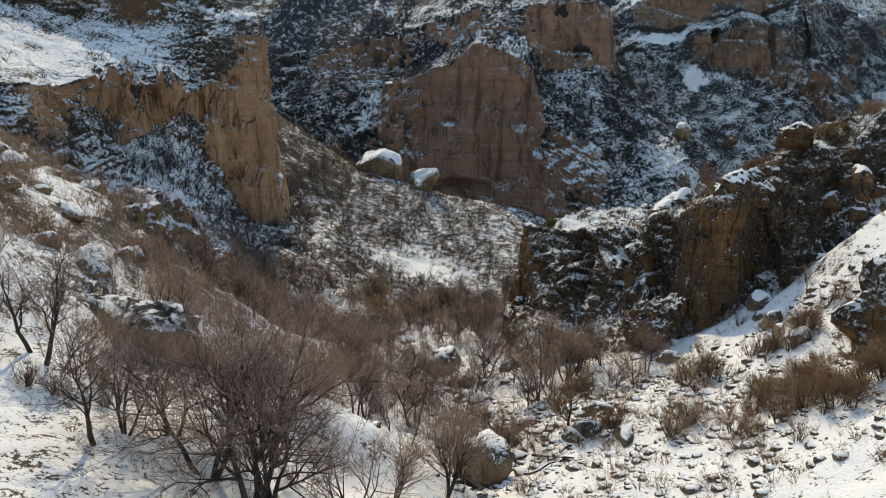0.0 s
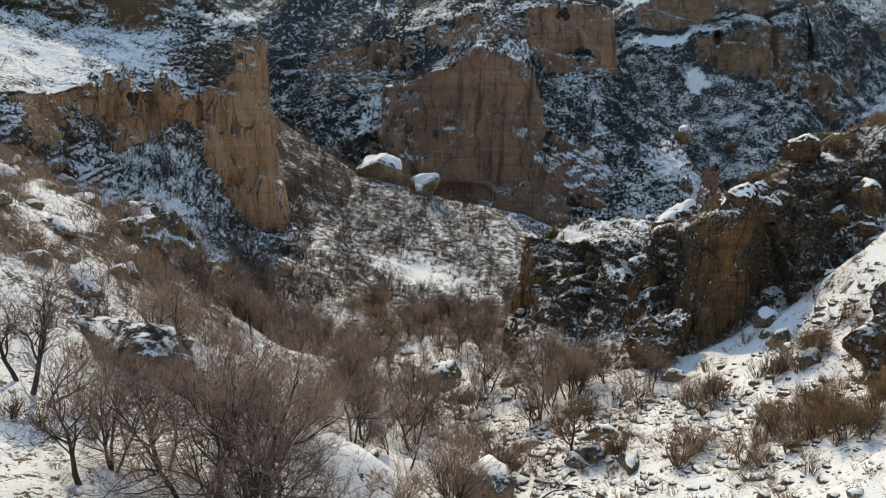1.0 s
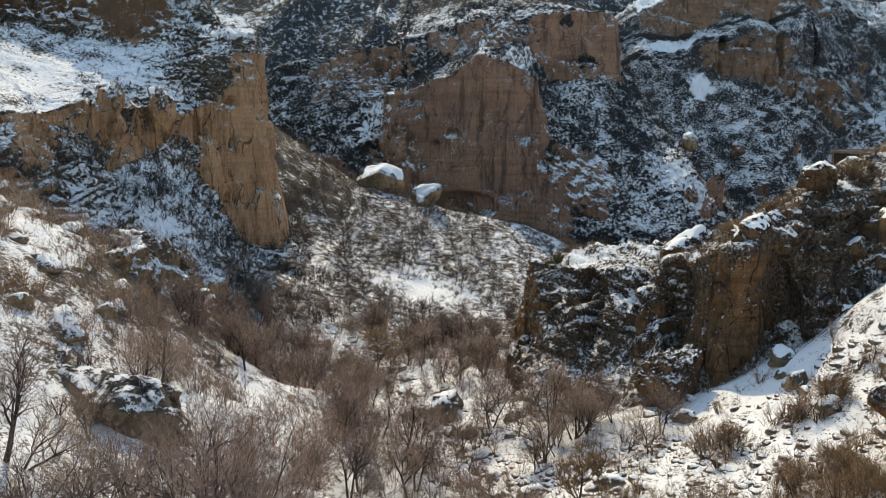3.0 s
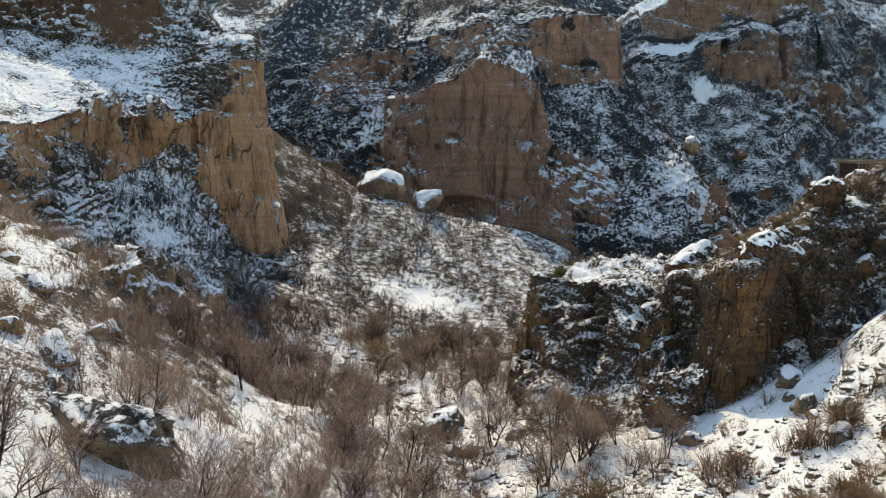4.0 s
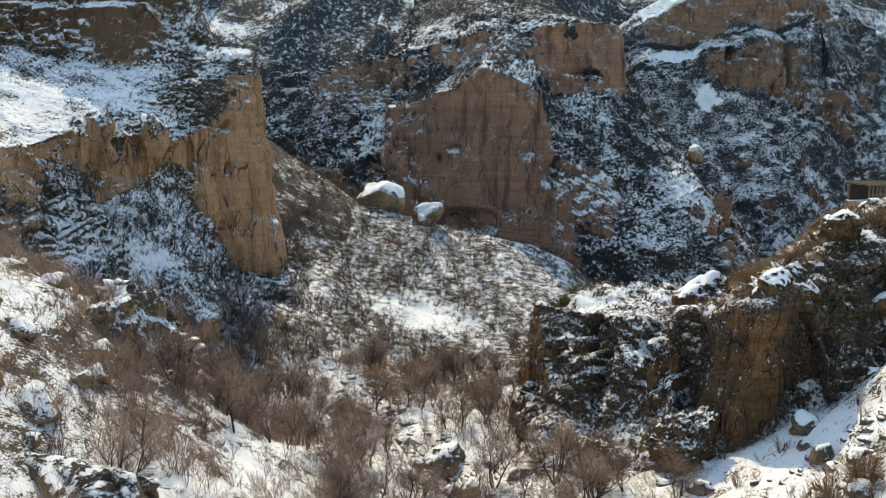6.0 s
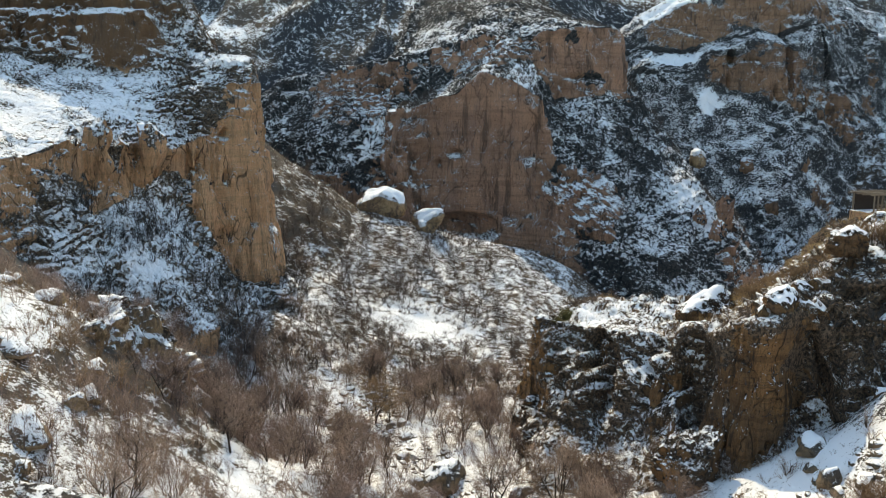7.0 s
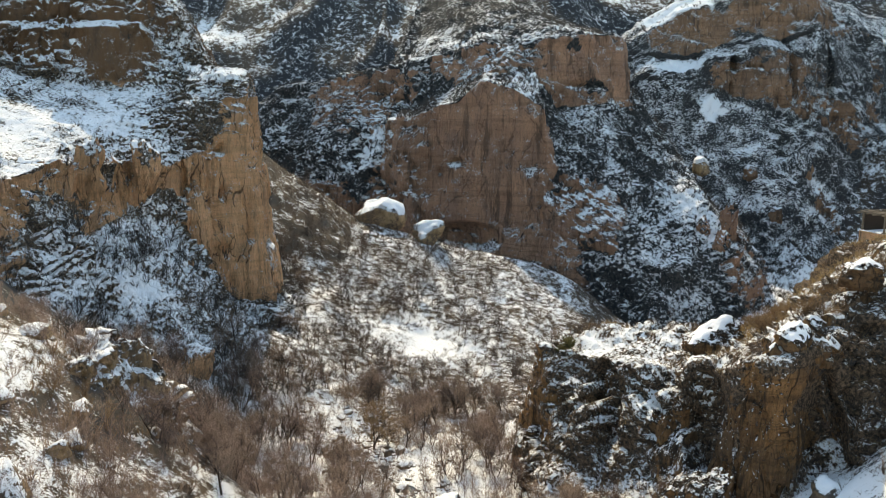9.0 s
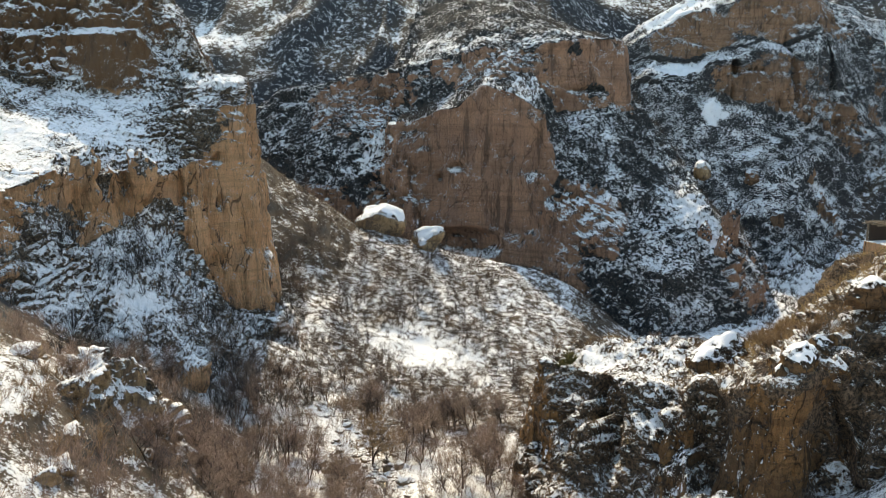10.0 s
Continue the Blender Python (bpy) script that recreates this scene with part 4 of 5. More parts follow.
ridge_crag((18.2, 93.0, 15.6), (1.8, 1.6, 2.2), 20, (0, 0), 60, M_RIDGE, 0.2)
ridge_crag((28.9, 78.6, 21.6), (1.7, 1.8, 3.4), 40, (0, 0), 59, M_RIDGE, 0.2)

# broken rocks of the crag on the left bank
for place, size, an, lean_, sd in (((-28.6, 84.0, 19.4), (2.6, 2.3, 3.4), 20, (4, 4), 91), ((-25.8, 82.8, 14.6), (1.9, 1.7, 2.8), 50, (8, 6), 92), ((-31.6, 80.2, 19.4), (2.0, 1.8, 2.0), 75, (0, -6), 93),
                                   ((-27.0, 80.6, 16.4), (1.5, 1.3, 1.6), 10, (0, 0), 94), ((-34.6, 76.6, 21.2), (1.8, 1.6, 1.6), 40, (0, 0), 95)):
    boulder(place, size, an, 0, lean_, "grey-ochre broken crag rock flecked with snow", "crag rocks", rock=own_rock(sd, M_CRAG, 0.16, cap=0.05, rough=0.36, detail=5, boxy=3.4, cuts=14))

# buttresses along the edge of the snowy bench
for place, size, an, lean_, sd in (((-48.9, 122.4, 35.4), (2.2, 2.1, 3.6), 30, (0, 6), 72), ((-43.0, 128.4, 35.0), (2.2, 1.9, 4.2), 60, (4, 0), 73), ((-53.4, 115.2, 34.6), (2.8, 2.2, 3.0), 10, (0, 0), 74),
                                   ((-44.2, 129.6, 34.2), (2.0, 1.8, 3.4), 45, (6, 4), 75), ((-58.5, 110.6, 33.0), (2.4, 1.8, 3.0), 20, (0, 0), 76), ((-46.4, 126.8, 33.2), (1.2, 1.2, 3.4), 80, (0, 0), 77)):
    boulder(place, size, an, 0, lean_, "ochre buttress at the edge of the snowy bench", "bench buttresses", rock=own_rock(sd, M_CLIFF, 0.12, cap=0.05, rough=0.4, detail=4, boxy=4.0))

rng = np.random.default_rng(11)
for i in range(150):                                       # lesser boulders along the stream and below the ridge
    if i >= 115:
        x, y = -11 + 2.6 * rng.normal(), 107 + 5 * rng.normal()
    elif i < 75:
        y = rng.uniform(50, 122)
        x = np.interp(y, [45, 63, 88, 105, 112, 125], [2, 4, 0, -8, -12, -8]) + rng.normal() * 3.0
    else:
        x, y = rng.uniform(7, 30), rng.uniform(46, 76)
    r = 0.35 + 0.75 * rng.random() ** 2
    boulder((x, y, land1(x, y) + 0.12 * r), (r * rng.uniform(0.9, 1.5), r, r * rng.uniform(0.6, 0.95)), rng.uniform(0, 360), int(rng.integers(9)),
            label="small snow-capped boulder on the valley floor", group="valley boulders")


# ---------------------------------------------------------------- growth: bare trees and brush
def unit(v):
    return v / (np.linalg.norm(v) + 1e-9)


def sprout(rng, p, d, length, radius, level, last, out, spread, up):
    """Grows one limb and what it bears. out gathers (p0, p1, r0, r1, level)."""
    steps = 4 if level < 2 else (3 if level < last else 1)
    for i in range(steps):
        d = unit(d + rng.normal(size=3) * (0.13 + 0.05 * level) + np.array([0, 0, up]))
        q = p + d * length / steps
        r1 = radius * (1 - 0.55 * (i + 1) / steps)
        out.append((p, q, radius * (1 - 0.55 * i / steps), r1 if not (level == last and i == steps - 1) else 0.0, level))
        p = q
        if level < last and (i > 0 or level > 0):
            for _ in range(2 if level < last - 1 else 3):
                if rng.random() < (0.8 if level < 2 else 0.62):
                    side = unit(np.cross(d, rng.normal(size=3)))
                    sprout(rng, p, unit(d * rng.uniform(0.5, 1.0) + side * spread * rng.uniform(0.6, 1.2)), length * rng.uniform(0.5, 0.75), r1 * 0.62, level + 1, last, out, spread, up)
    if level < last:
        sprout(rng, p, d, length * 0.6, r1 * 0.8, level + 1, last, out, spread, up)


def tubes(segs, sides, thick=1.0, least=0.0):
    """Tapered tubes for the limbs; a limb that ends at nothing becomes a spike. Triangles."""
    p0, p1 = np.array([s[0] for s in segs]), np.array([s[1] for s in segs])
    r0, r1 = np.array([max(s[2] * thick, least) for s in segs]), np.array([s[3] * thick for s in segs])
    tip = r1 <= 0
    r1 = np.maximum(r1, least)
    d = p1 - p0
    d /= np.linalg.norm(d, axis=1, keepdims=True) + 1e-9
    a = np.cross(d, np.where(np.abs(d[:, 2:3]) > 0.9, np.array([[1.0, 0, 0]]), np.array([[0, 0, 1.0]])))
    a /= np.linalg.norm(a, axis=1, keepdims=True) + 1e-9
    b = np.cross(d, a)
    ang = np.arange(sides) * 2 * np.pi / sides
    ring = a[:, None] * np.cos(ang)[None, :, None] + b[:, None] * np.sin(ang)[None, :, None]
    k = np.arange(sides)
    k2 = (k + 1) % sides
    lo = p0[:, None] + ring * r0[:, None, None]
    hi = p1[:, None] + ring * r1[:, None, None]
    t = ~tip
    v1 = np.concatenate([lo[t], hi[t]], 1).reshape(-1, 3)
    base = (np.arange(t.sum()) * 2 * sides)[:, None]
    f1 = np.concatenate([np.stack([base + k, base + k2, base + sides + k2], -1), np.stack([base + k, base + sides + k2, base + sides + k], -1)], 1).reshape(-1, 3)
    v2 = np.concatenate([lo[tip], p1[tip][:, None]], 1).reshape(-1, 3)
    base = (np.arange(tip.sum()) * (sides + 1))[:, None] + len(v1)
    f2 = np.stack([base + k, base + k2, np.broadcast_to(base + sides, (len(base), sides))], -1).reshape(-1, 3)
    return np.concatenate([v1, v2]), np.concatenate([f1, f2])


def tree_parts(seed, height, trunks=1, spread=0.8, last=4, lean=0.15, crown=M_TWIG, twig=0.012, woody=1):
    rng = np.random.default_rng(seed)
    segs = []
    for i in range(trunks):
        a = rng.uniform(0, 6.28)
        d = unit(np.array([math.cos(a) * (lean + 0.25 * (trunks > 1)), math.sin(a) * (lean + 0.25 * (trunks > 1)), 1.0]))
        sprout(rng, np.array([0.12 * (trunks > 1) * math.cos(a), 0.12 * (trunks > 1) * math.sin(a), -0.2]), d, height * 0.5, height * (0.016 if trunks > 1 else 0.021), 0, last, segs, spread, 0.07)
    top = max(s[1][2] for s in segs)
    k = height / top
    segs = [(s[0] * k, s[1] * k, s[2], s[3], s[4]) for s in segs]
    tv, tf = tubes([s for s in segs if s[4] <= woody], 6 if woody == 1 else 5)
    cv, cf = tubes([s for s in segs if s[4] > woody], 3, 1.0, twig)
    trunk, crown_m = raw_mesh("trunk", tv, tf), raw_mesh("crown", cv, cf)
    trunk.materials.append(M_BARK)
    crown_m.materials.append(crown)
    return trunk, crown_m


def tree(meshes, place, turn, size=1.0, lean=(0, 0), label="bare grey-brown tree standing in snow", group="bare trees", name="bare_tree"):
    base = new(name)
    base.matrix_world = pose(*place, lean[0], lean[1], turn) @ Matrix.Diagonal((size, size, size, 1))
    tagged(base, label, "tree" if "tree" in name else "shrub", group)
    part("trunk" if "tree" in name else "stem", meshes[0], None, base)
    part("crown", meshes[1], None, base)
    return base


def brush(seed, height, stems, twigs, width, twig=0.012, simple=False):
    """One low shrub: stems that fan out of the ground, and twigs on them (n, 3) and (m, 4)."""
    rng = np.random.default_rng(seed)
    segs = []
    for _ in range(stems):
        a, o = rng.uniform(0, 6.28), rng.uniform(0.15, 1.0)
        d = unit(np.array([math.cos(a) * o * width, math.sin(a) * o * width, 1.0]))
        p, ln = np.array([math.cos(a), math.sin(a), 0.0]) * 0.12 * height * rng.random() + np.array([0, 0, -0.1]), height * rng.uniform(0.6, 1.0)
        mid = p + d * ln * 0.5 + rng.normal(size=3) * 0.05 * height
        tip = mid + unit(d + rng.normal(size=3) * 0.45) * ln * 0.5
        segs += [(p, tip, twig * 1.8, 0.0, 0)] if simple else [(p, mid, twig * 1.8, twig * 1.3, 0), (mid, tip, twig * 1.3, 0.0, 0)]
        for _ in range(twigs):
            t = rng.uniform(0.25, 1.0)
            q = p + (mid - p) * min(1, 2 * t) + (tip - mid) * max(0, 2 * t - 1)
            e = unit(d * 0.5 + rng.normal(size=3) * 0.75 + np.array([0, 0, 0.3]))
            segs.append((q, q + e * height * rng.uniform(0.12, 0.34), twig, 0.0, 1))
    return segs


def scatter(name, kinds, places, sizes, turns, mat, label, category="thicket"):
    """Many shrubs as one body of brush. kinds: (verts, faces) of each sort."""
    rng = np.random.default_rng(len(places))
    vs, fs, n = [], [], 0
    pick = rng.integers(len(kinds), size=len(places))
    for k, (v, f) in enumerate(kinds):
        idx = np.nonzero(pick == k)[0]
        if not len(idx):
            continue
        c, s = np.cos(turns[idx]), np.sin(turns[idx])
        x = v[None, :, 0] * c[:, None] - v[None, :, 1] * s[:, None]
        y = v[None, :, 0] * s[:, None] + v[None, :, 1] * c[:, None]
        z = np.broadcast_to(v[None, :, 2], x.shape)
        w = np.stack([x, y, z], -1) * sizes[idx][:, None, None] + places[idx][:, None, :]
        vs.append(w.reshape(-1, 3))
        fs.append((f[None] + (np.arange(len(idx)) * len(v))[:, None, None] + n).reshape(-1, f.shape[1]))
        n += len(idx) * len(v)
    ob = part(name, raw_mesh(name, np.concatenate(vs), np.concatenate(fs)), mat)
    return tagged(ob, label, category, kind="stuff")


def brush_kind(seed, height, stems, twigs, width, twig, simple=False):
    return tubes(brush(seed, height, stems, twigs, width, twig, simple), 3, 1.0, twig)


# the trees that stand out
T_BIG = [tree_parts(200 + i, 7.5, 1, 0.75, 4, 0.15, M_PURPLE, 0.008, 2) for i in range(3)]
T_FORE = [tree_parts(210 + i, 6.5, 3, 0.85, 4, 0.25, M_PURPLE, 0.0058, 2) for i in range(3)]
T_MULTI = [tree_parts(220 + i, 6.5, 4, 0.6, 3, 0.2) for i in range(4)]
T_RUSTY_SHRUB = [tree_parts(270 + i, 2.4, 6, 0.8, 3, 0.4, M_RUST, 0.0075) for i in range(2)]
T_MID = [tree_parts(240 + i, 5.0, 2, 0.7, 3, 0.15) for i in range(4)]
T_RUST = [tree_parts(260 + i, 4.6, 1, 0.75, 4, 0.2, M_RUST, 0.019) for i in range(2)]


def stand(meshes, x, y, turn, size=1.0, lean=(0, 0), **kw):
    return tree(meshes, (x, y, land1(x, y) - 0.05), turn, size, lean, **kw)


for i, (x, y, sz, an) in enumerate([(-9.0, 34.8, 1.75, 10), (-7.8, 35.6, 1.55, 80), (-11.4, 36.4, 1.5, 200), (-14.2, 40.0, 1.15, 140), (-10.0, 40.6, 1.45, 300), (-12.5, 44.5, 1.1, 250)]):
    stand(T_FORE[i % 3], x, y, an, sz, label="broad many-stemmed bare tree with fine purple-brown twigs")
for i, (x, y, sz, an) in enumerate([(-4.6, 37.4, 0.8, 33), (-2.8, 40.8, 0.8, 130), (0.2, 43.8, 0.85, 290), (-15.8, 37.6, 0.9, 70)]):
    stand(T_MULTI[i % 4], x, y, an, sz, label="thin many-stemmed bare tree before a snow mound")
stand(T_BIG[0], -16.4, 35.4, 0, 0.95, label="slender dark-trunked bare tree on the snowy bank")
stand(T_BIG[1], -22.8, 44.0, 120, 1.1, label="tall dark-trunked bare tree beside brown rocks")
stand(T_BIG[2], -24.0, 44.8, 40, 0.95, (0, -8), label="tall dark-trunked bare tree beside brown rocks")
stand(T_MID[0], -21.8, 44.2, 10, 1.1, (0, 42), label="bare tree leaning far over the snow")
stand(T_RUST[0], 9.1, 55.5, 30, 1.3, label="small tree with dense rusty-brown twigs")
stand(T_MID[1], 0.6, 49.0, 70, 1.2, (0, -24), label="forked bare tree with snow on its trunk")
stand(T_MID[2], 1.2, 49.2, 250, 1.1, (0, 14), label="forked bare tree with snow on its trunk")
stand(T_MID[3], 9.7, 83.5, 0, 0.9, label="dark bare tree below the rock ridge")
stand(T_MID[0], 11.2, 82.0, 90, 0.9, label="dark bare tree below the rock ridge")
stand(tree_parts(266, 6.2, 2, 0.95, 4, 0.2, M_TAN, 0.011, 2), -9.4, 111.5, 10, 1.3, (0, 10), label="round tan-twigged tree leaning over the stream")
rng = np.random.default_rng(5)
for i in range(45):                                        # the loose wood on the valley floor and the hill
    for _ in range(30):
        x, y = rng.uniform(-34, 22), 46 + 135 * rng.random() ** 0.9
        if ((x + 4) / 9) ** 2 + ((y - 153) / 8) ** 2 > 1 and ((x + 10) / 5) ** 2 + ((y - 109) / 8) ** 2 > 1 and ((x + 3.5) / 5) ** 2 + ((y - 46) / 5) ** 2 > 1 and abs(x) < 0.5 * y and not (x > 13 and 64 < y < 125) and not (x > 5 and y < 62):
            break
    far = y > 95
    stand((T_MID + T_MULTI)[int(rng.integers(8))] if not far else T_MID[int(rng.integers(4))], x, y, rng.uniform(0, 360), rng.uniform(0.55, 0.95),
          label="bare grey-brown tree in the valley thicket")

T_FINE = [tree_parts(280 + i, 6.2, 1 + i % 2, 0.85, 4, 0.14, M_PURPLE if i % 2 else M_TWIG, 0.0065, 2) for i in range(6)]
for i in range(180):                                       # the dense fine-twigged wood that fills the valley floor
    for _ in range(40):
        y = 50 + 78 * rng.random()
        x = rng.uniform(-0.36 * y, 14)
        glade = fbm(np.array([[x, y, 0.0]]), 9.0, 2, 402)[0]
        bed = np.interp(y, [45, 63, 88, 105, 112, 125], [2, 4, 0, -8, -12, -8])
        if glade > -0.35 and abs(x - bed) > 2.0 + 1.5 * (glade < 0.2) and not (84 < y < 112 and -4.5 < x - bed < 3) and ((x + 3.5) / 7) ** 2 + ((y - 46) / 7) ** 2 > 1 and ((x + 20) / 7) ** 2 + ((y - 52) / 7) ** 2 > 1 and not (x > 8 and y > 78) and not (x > -2 and y < 78):
            break
    stand(T_FINE[i % 6], x, y, rng.uniform(0, 360), rng.uniform(0.5, 1.05), label="slender purple-brown bare tree in the valley wood")

for i in range(24):                                        # young trees at the foot of the ridge
    x, y = rng.uniform(7, 19), rng.uniform(64, 84)
    stand(T_FINE[i % 6], x, y, rng.uniform(0, 360), rng.uniform(0.4, 0.75), label="young brown bare tree at the foot of the ridge")

for i in range(12):                                        # slender trees along the stream
    x, y = rng.uniform(-3, 13), rng.uniform(50, 78)
    stand((T_MID + T_MULTI)[i % 8], x, y, rng.uniform(0, 360), rng.uniform(0.75, 1.1), label="slender bare tree beside the stony stream")

for i in range(34):                                        # dry brush round the brown outcrop
    a = rng.uniform(0, 6.28)
    if i > 18:
        x, y = rng.uniform(9, 34), rng.uniform(44, 66)
        stand(T_RUSTY_SHRUB[i % 2], x, y, rng.uniform(0, 360), rng.uniform(0.6, 1.1), name="bare_shrub", group="bare shrubs", label="ochre-brown dry shrub on a stony snow slope")
        continue
    stand(T_RUSTY_SHRUB[i % 2], 27.6 + 4.6 * math.cos(a) * rng.uniform(0.3, 1.2), 46.0 + 4.4 * math.sin(a) * rng.uniform(0.3, 1.2), rng.uniform(0, 360), rng.uniform(0.7, 1.2),
          name="bare_shrub", group="bare shrubs", label="ochre-brown dry shrub against a brown outcrop")

HILL_TREES = []
for i in range(250):                                       # where the small trees of the hill stand
    for _ in range(30):
        x, y = rng.uniform(-34, 16), rng.uniform(122, 204)
        if ((x + 4) / 10) ** 2 + ((y - 153) / 9) ** 2 > 1 and x < 16 - 0.1 * (y - 122) and not (x < -22 and y < 160):
            break
    HILL_TREES.append((x, y))

# shrubs near by, each a thing of its own
S_NEAR = []
for i in range(6):
    v, f = brush_kind(300 + i, 1.7, 12, 20, 1.0, 0.0075)
    m_ = raw_mesh("crown", v, f)
    m_.materials.append(M_RUST if i in (1, 4) else M_TWIG)
    v, f = tubes(brush(400 + i, 1.5, 5, 0, 0.6, 0.02), 4)
    k_ = raw_mesh("stem", v, f)
    k_.materials.append(M_BARK)
    S_NEAR.append((k_, m_))
for i in range(150):
    if i < 55:
        x, y = rng.uniform(8, 38), rng.uniform(42, 70)
    else:
        x, y = rng.uniform(-27, 8), rng.uniform(38, 72)
    if abs(x) > 0.62 * y or ((x + 4.5) / 6.5) ** 2 + ((y - 45.5) / 5) ** 2 < 1:
        continue
    k = int(rng.integers(6))
    stand(S_NEAR[k], x, y, rng.uniform(0, 360), rng.uniform(0.5, 1.2), name="bare_shrub", group="bare shrubs",
          label="rusty-brown leafless shrub in snow" if k in (1, 4) else "grey-brown leafless shrub in snow")


def free_spots(n, x0, x1, y0, y1, seed, patch=9.0, floor=0.25, power=1.0):
    """Random places on the ground, denser in drifts."""
    r = np.random.default_rng(seed)
    x, y = r.uniform(x0, x1, n * 3), r.uniform(y0, y1, n * 3)
    dens = np.clip(0.5 + 0.9 * fbm(flat3(x, y), patch, 3, seed), floor, 1) ** power
    clear = 1 - np.exp(-(((x + 4) / 6) ** 2 + ((y - 153) / 4.5) ** 2))
    clear = clear * (1 - 0.9 * np.exp(-((x - np.interp(y, [45, 63, 88, 105, 112, 125], [2, 4, 0, -8, -12, -8])) / 2.2) ** 2) * (y < 124))
    clear = clear * (1 - 0.35 * np.exp(-(((x - 24) / 9) ** 2 + ((y - 60) / 8) ** 2)))
    clear = clear * (1 - 0.3 * np.exp(-(((x + 35) / 8) ** 2 + ((y - 70) / 12) ** 2)))
    clear = clear * (1 - np.exp(-(((x + 10.5) / 4.5) ** 2 + ((y - 110) / 7) ** 2))) * (1 - np.exp(-(((x + 4.2) / 5.5) ** 2 + ((y - 45.5) / 5) ** 2) ** 2))
    clear = clear * (1 - 0.8 * np.exp(-((y - 67.5) / 4) ** 2) * (x > 24))
    ok = r.random(n * 3) < dens * clear
    x, y = x[ok][:n], y[ok][:n]
    return np.stack([x, y, land(x, y) - 0.05], 1), r


SHRUB_GROUPS = np.random.default_rng(19)
for i in range(7):                                         # shrubs that stand in clusters on the stony slope
    cx_, cy_ = SHRUB_GROUPS.uniform(11, 33), SHRUB_GROUPS.uniform(38, 62)
    for _ in range(9):
        x, y = cx_ + 1.3 * SHRUB_GROUPS.normal(), cy_ + 1.3 * SHRUB_GROUPS.normal()
        k = int(SHRUB_GROUPS.integers(6))
        stand(S_NEAR[k], x, y, SHRUB_GROUPS.uniform(0, 360), SHRUB_GROUPS.uniform(0.8, 1.5), name="bare_shrub", group="bare shrubs",
              label="rusty-brown leafless shrub in snow" if k in (1, 4) else "grey-brown leafless shrub in snow")

K_TALL = [brush_kind(480 + i, 4.0, 6, 17, 0.6, 0.011) for i in range(5)]
K_MID = [brush_kind(500 + i, 2.2, 8, 10, 0.9, 0.0105) for i in range(5)]
K_DARK = [brush_kind(590 + i, 2.8, 5, 8, 0.55, 0.026, True) for i in range(5)]
K_CLUMP = [brush_kind(510 + i, 1.1, 8, 3, 1.3, 0.026, True) for i in range(5)]
K_LOW = [brush_kind(520 + i, 0.8, 6, 4, 1.3, 0.012, True) for i in range(5)]
K_RIDGE = [brush_kind(530 + i, 2.0, 6, 5, 0.8, 0.02, True) for i in range(5)]
K_HILL = [brush_kind(540 + i, 1.3, 4, 6, 1.2, 0.03, True) for i in range(5)]
K_FAR = [brush_kind(560 + i, 1.9, 4, 3, 0.9, 0.06, True) for i in range(5)]

P, r = free_spots(90, -30, 13, 58, 128, 70)
scatter("thicket_tall", K_TALL, P, r.uniform(0.55, 1.15, len(P)), r.uniform(0, 6.28, len(P)), M_TWIG, "tall fine-twigged leafless thicket in the valley")
P, r = free_spots(200, -38, 24, 46, 128, 71)
scatter("thicket_valley", K_MID, P, 0.4 + 1.1 * r.random(len(P)) ** 1.8, r.uniform(0, 6.28, len(P)), M_TWIG, "dense leafless grey-brown thicket on the valley floor")
P, r = free_spots(170, -44, -14, 56, 98, 76, 7, 0.15, 1.5)
scatter("thicket_bank", K_MID, P, r.uniform(0.5, 1.2, len(P)), r.uniform(0, 6.28, len(P)), M_TWIG, "leafless brown thicket on the snowy bank")
P, r = free_spots(150, -30, 32, 46, 128, 77)
scatter("thicket_rusty", K_MID, P, r.uniform(0.4, 0.9, len(P)), r.uniform(0, 6.28, len(P)), M_RUST, "rusty-brown dry brush on the valley floor")
P, r = free_spots(2000, -36, 34, 34, 128, 72, 4.0)
scatter("dry_undergrowth", K_LOW, P, r.uniform(0.4, 1.3, len(P)), r.uniform(0, 6.28, len(P)), M_RUST, "dry brown stalks poking through the snow", "undergrowth")
K_TREE = []
for i in range(4):
    segs_ = []
    grow_ = np.random.default_rng(600 + i)
    sprout(grow_, np.array([0, 0, -0.2]), np.array([0.05, 0.05, 1.0]), 2.4, 0.07, 0, 3, segs_, 0.75, 0.07)
    K_TREE.append(tubes(segs_, 3, 1.0, 0.016))
HT = np.array(HILL_TREES)
r = np.random.default_rng(69)
scatter("hill_wood", K_TREE, np.stack([HT[:, 0], HT[:, 1], land(HT[:, 0], HT[:, 1])], 1), r.uniform(0.6, 1.15, len(HT)), r.uniform(0, 6.28, len(HT)), M_HAZE, "loose wood of small dark bare trees on the snowy hill", "wood")
K_SAPLING = []
for i in range(6):
    segs_ = []
    grow_ = np.random.default_rng(620 + i)
    for k in range(1 + i % 3):
        sprout(grow_, np.array([0.15 * k, 0, -0.2]), unit(np.array([0.3 * grow_.normal(), 0.3 * grow_.normal(), 1.0])), 1.7, 0.032, 0, 2, segs_, 0.7, 0.1)
    K_SAPLING.append(tubes(segs_, 3, 1.0, 0.008))
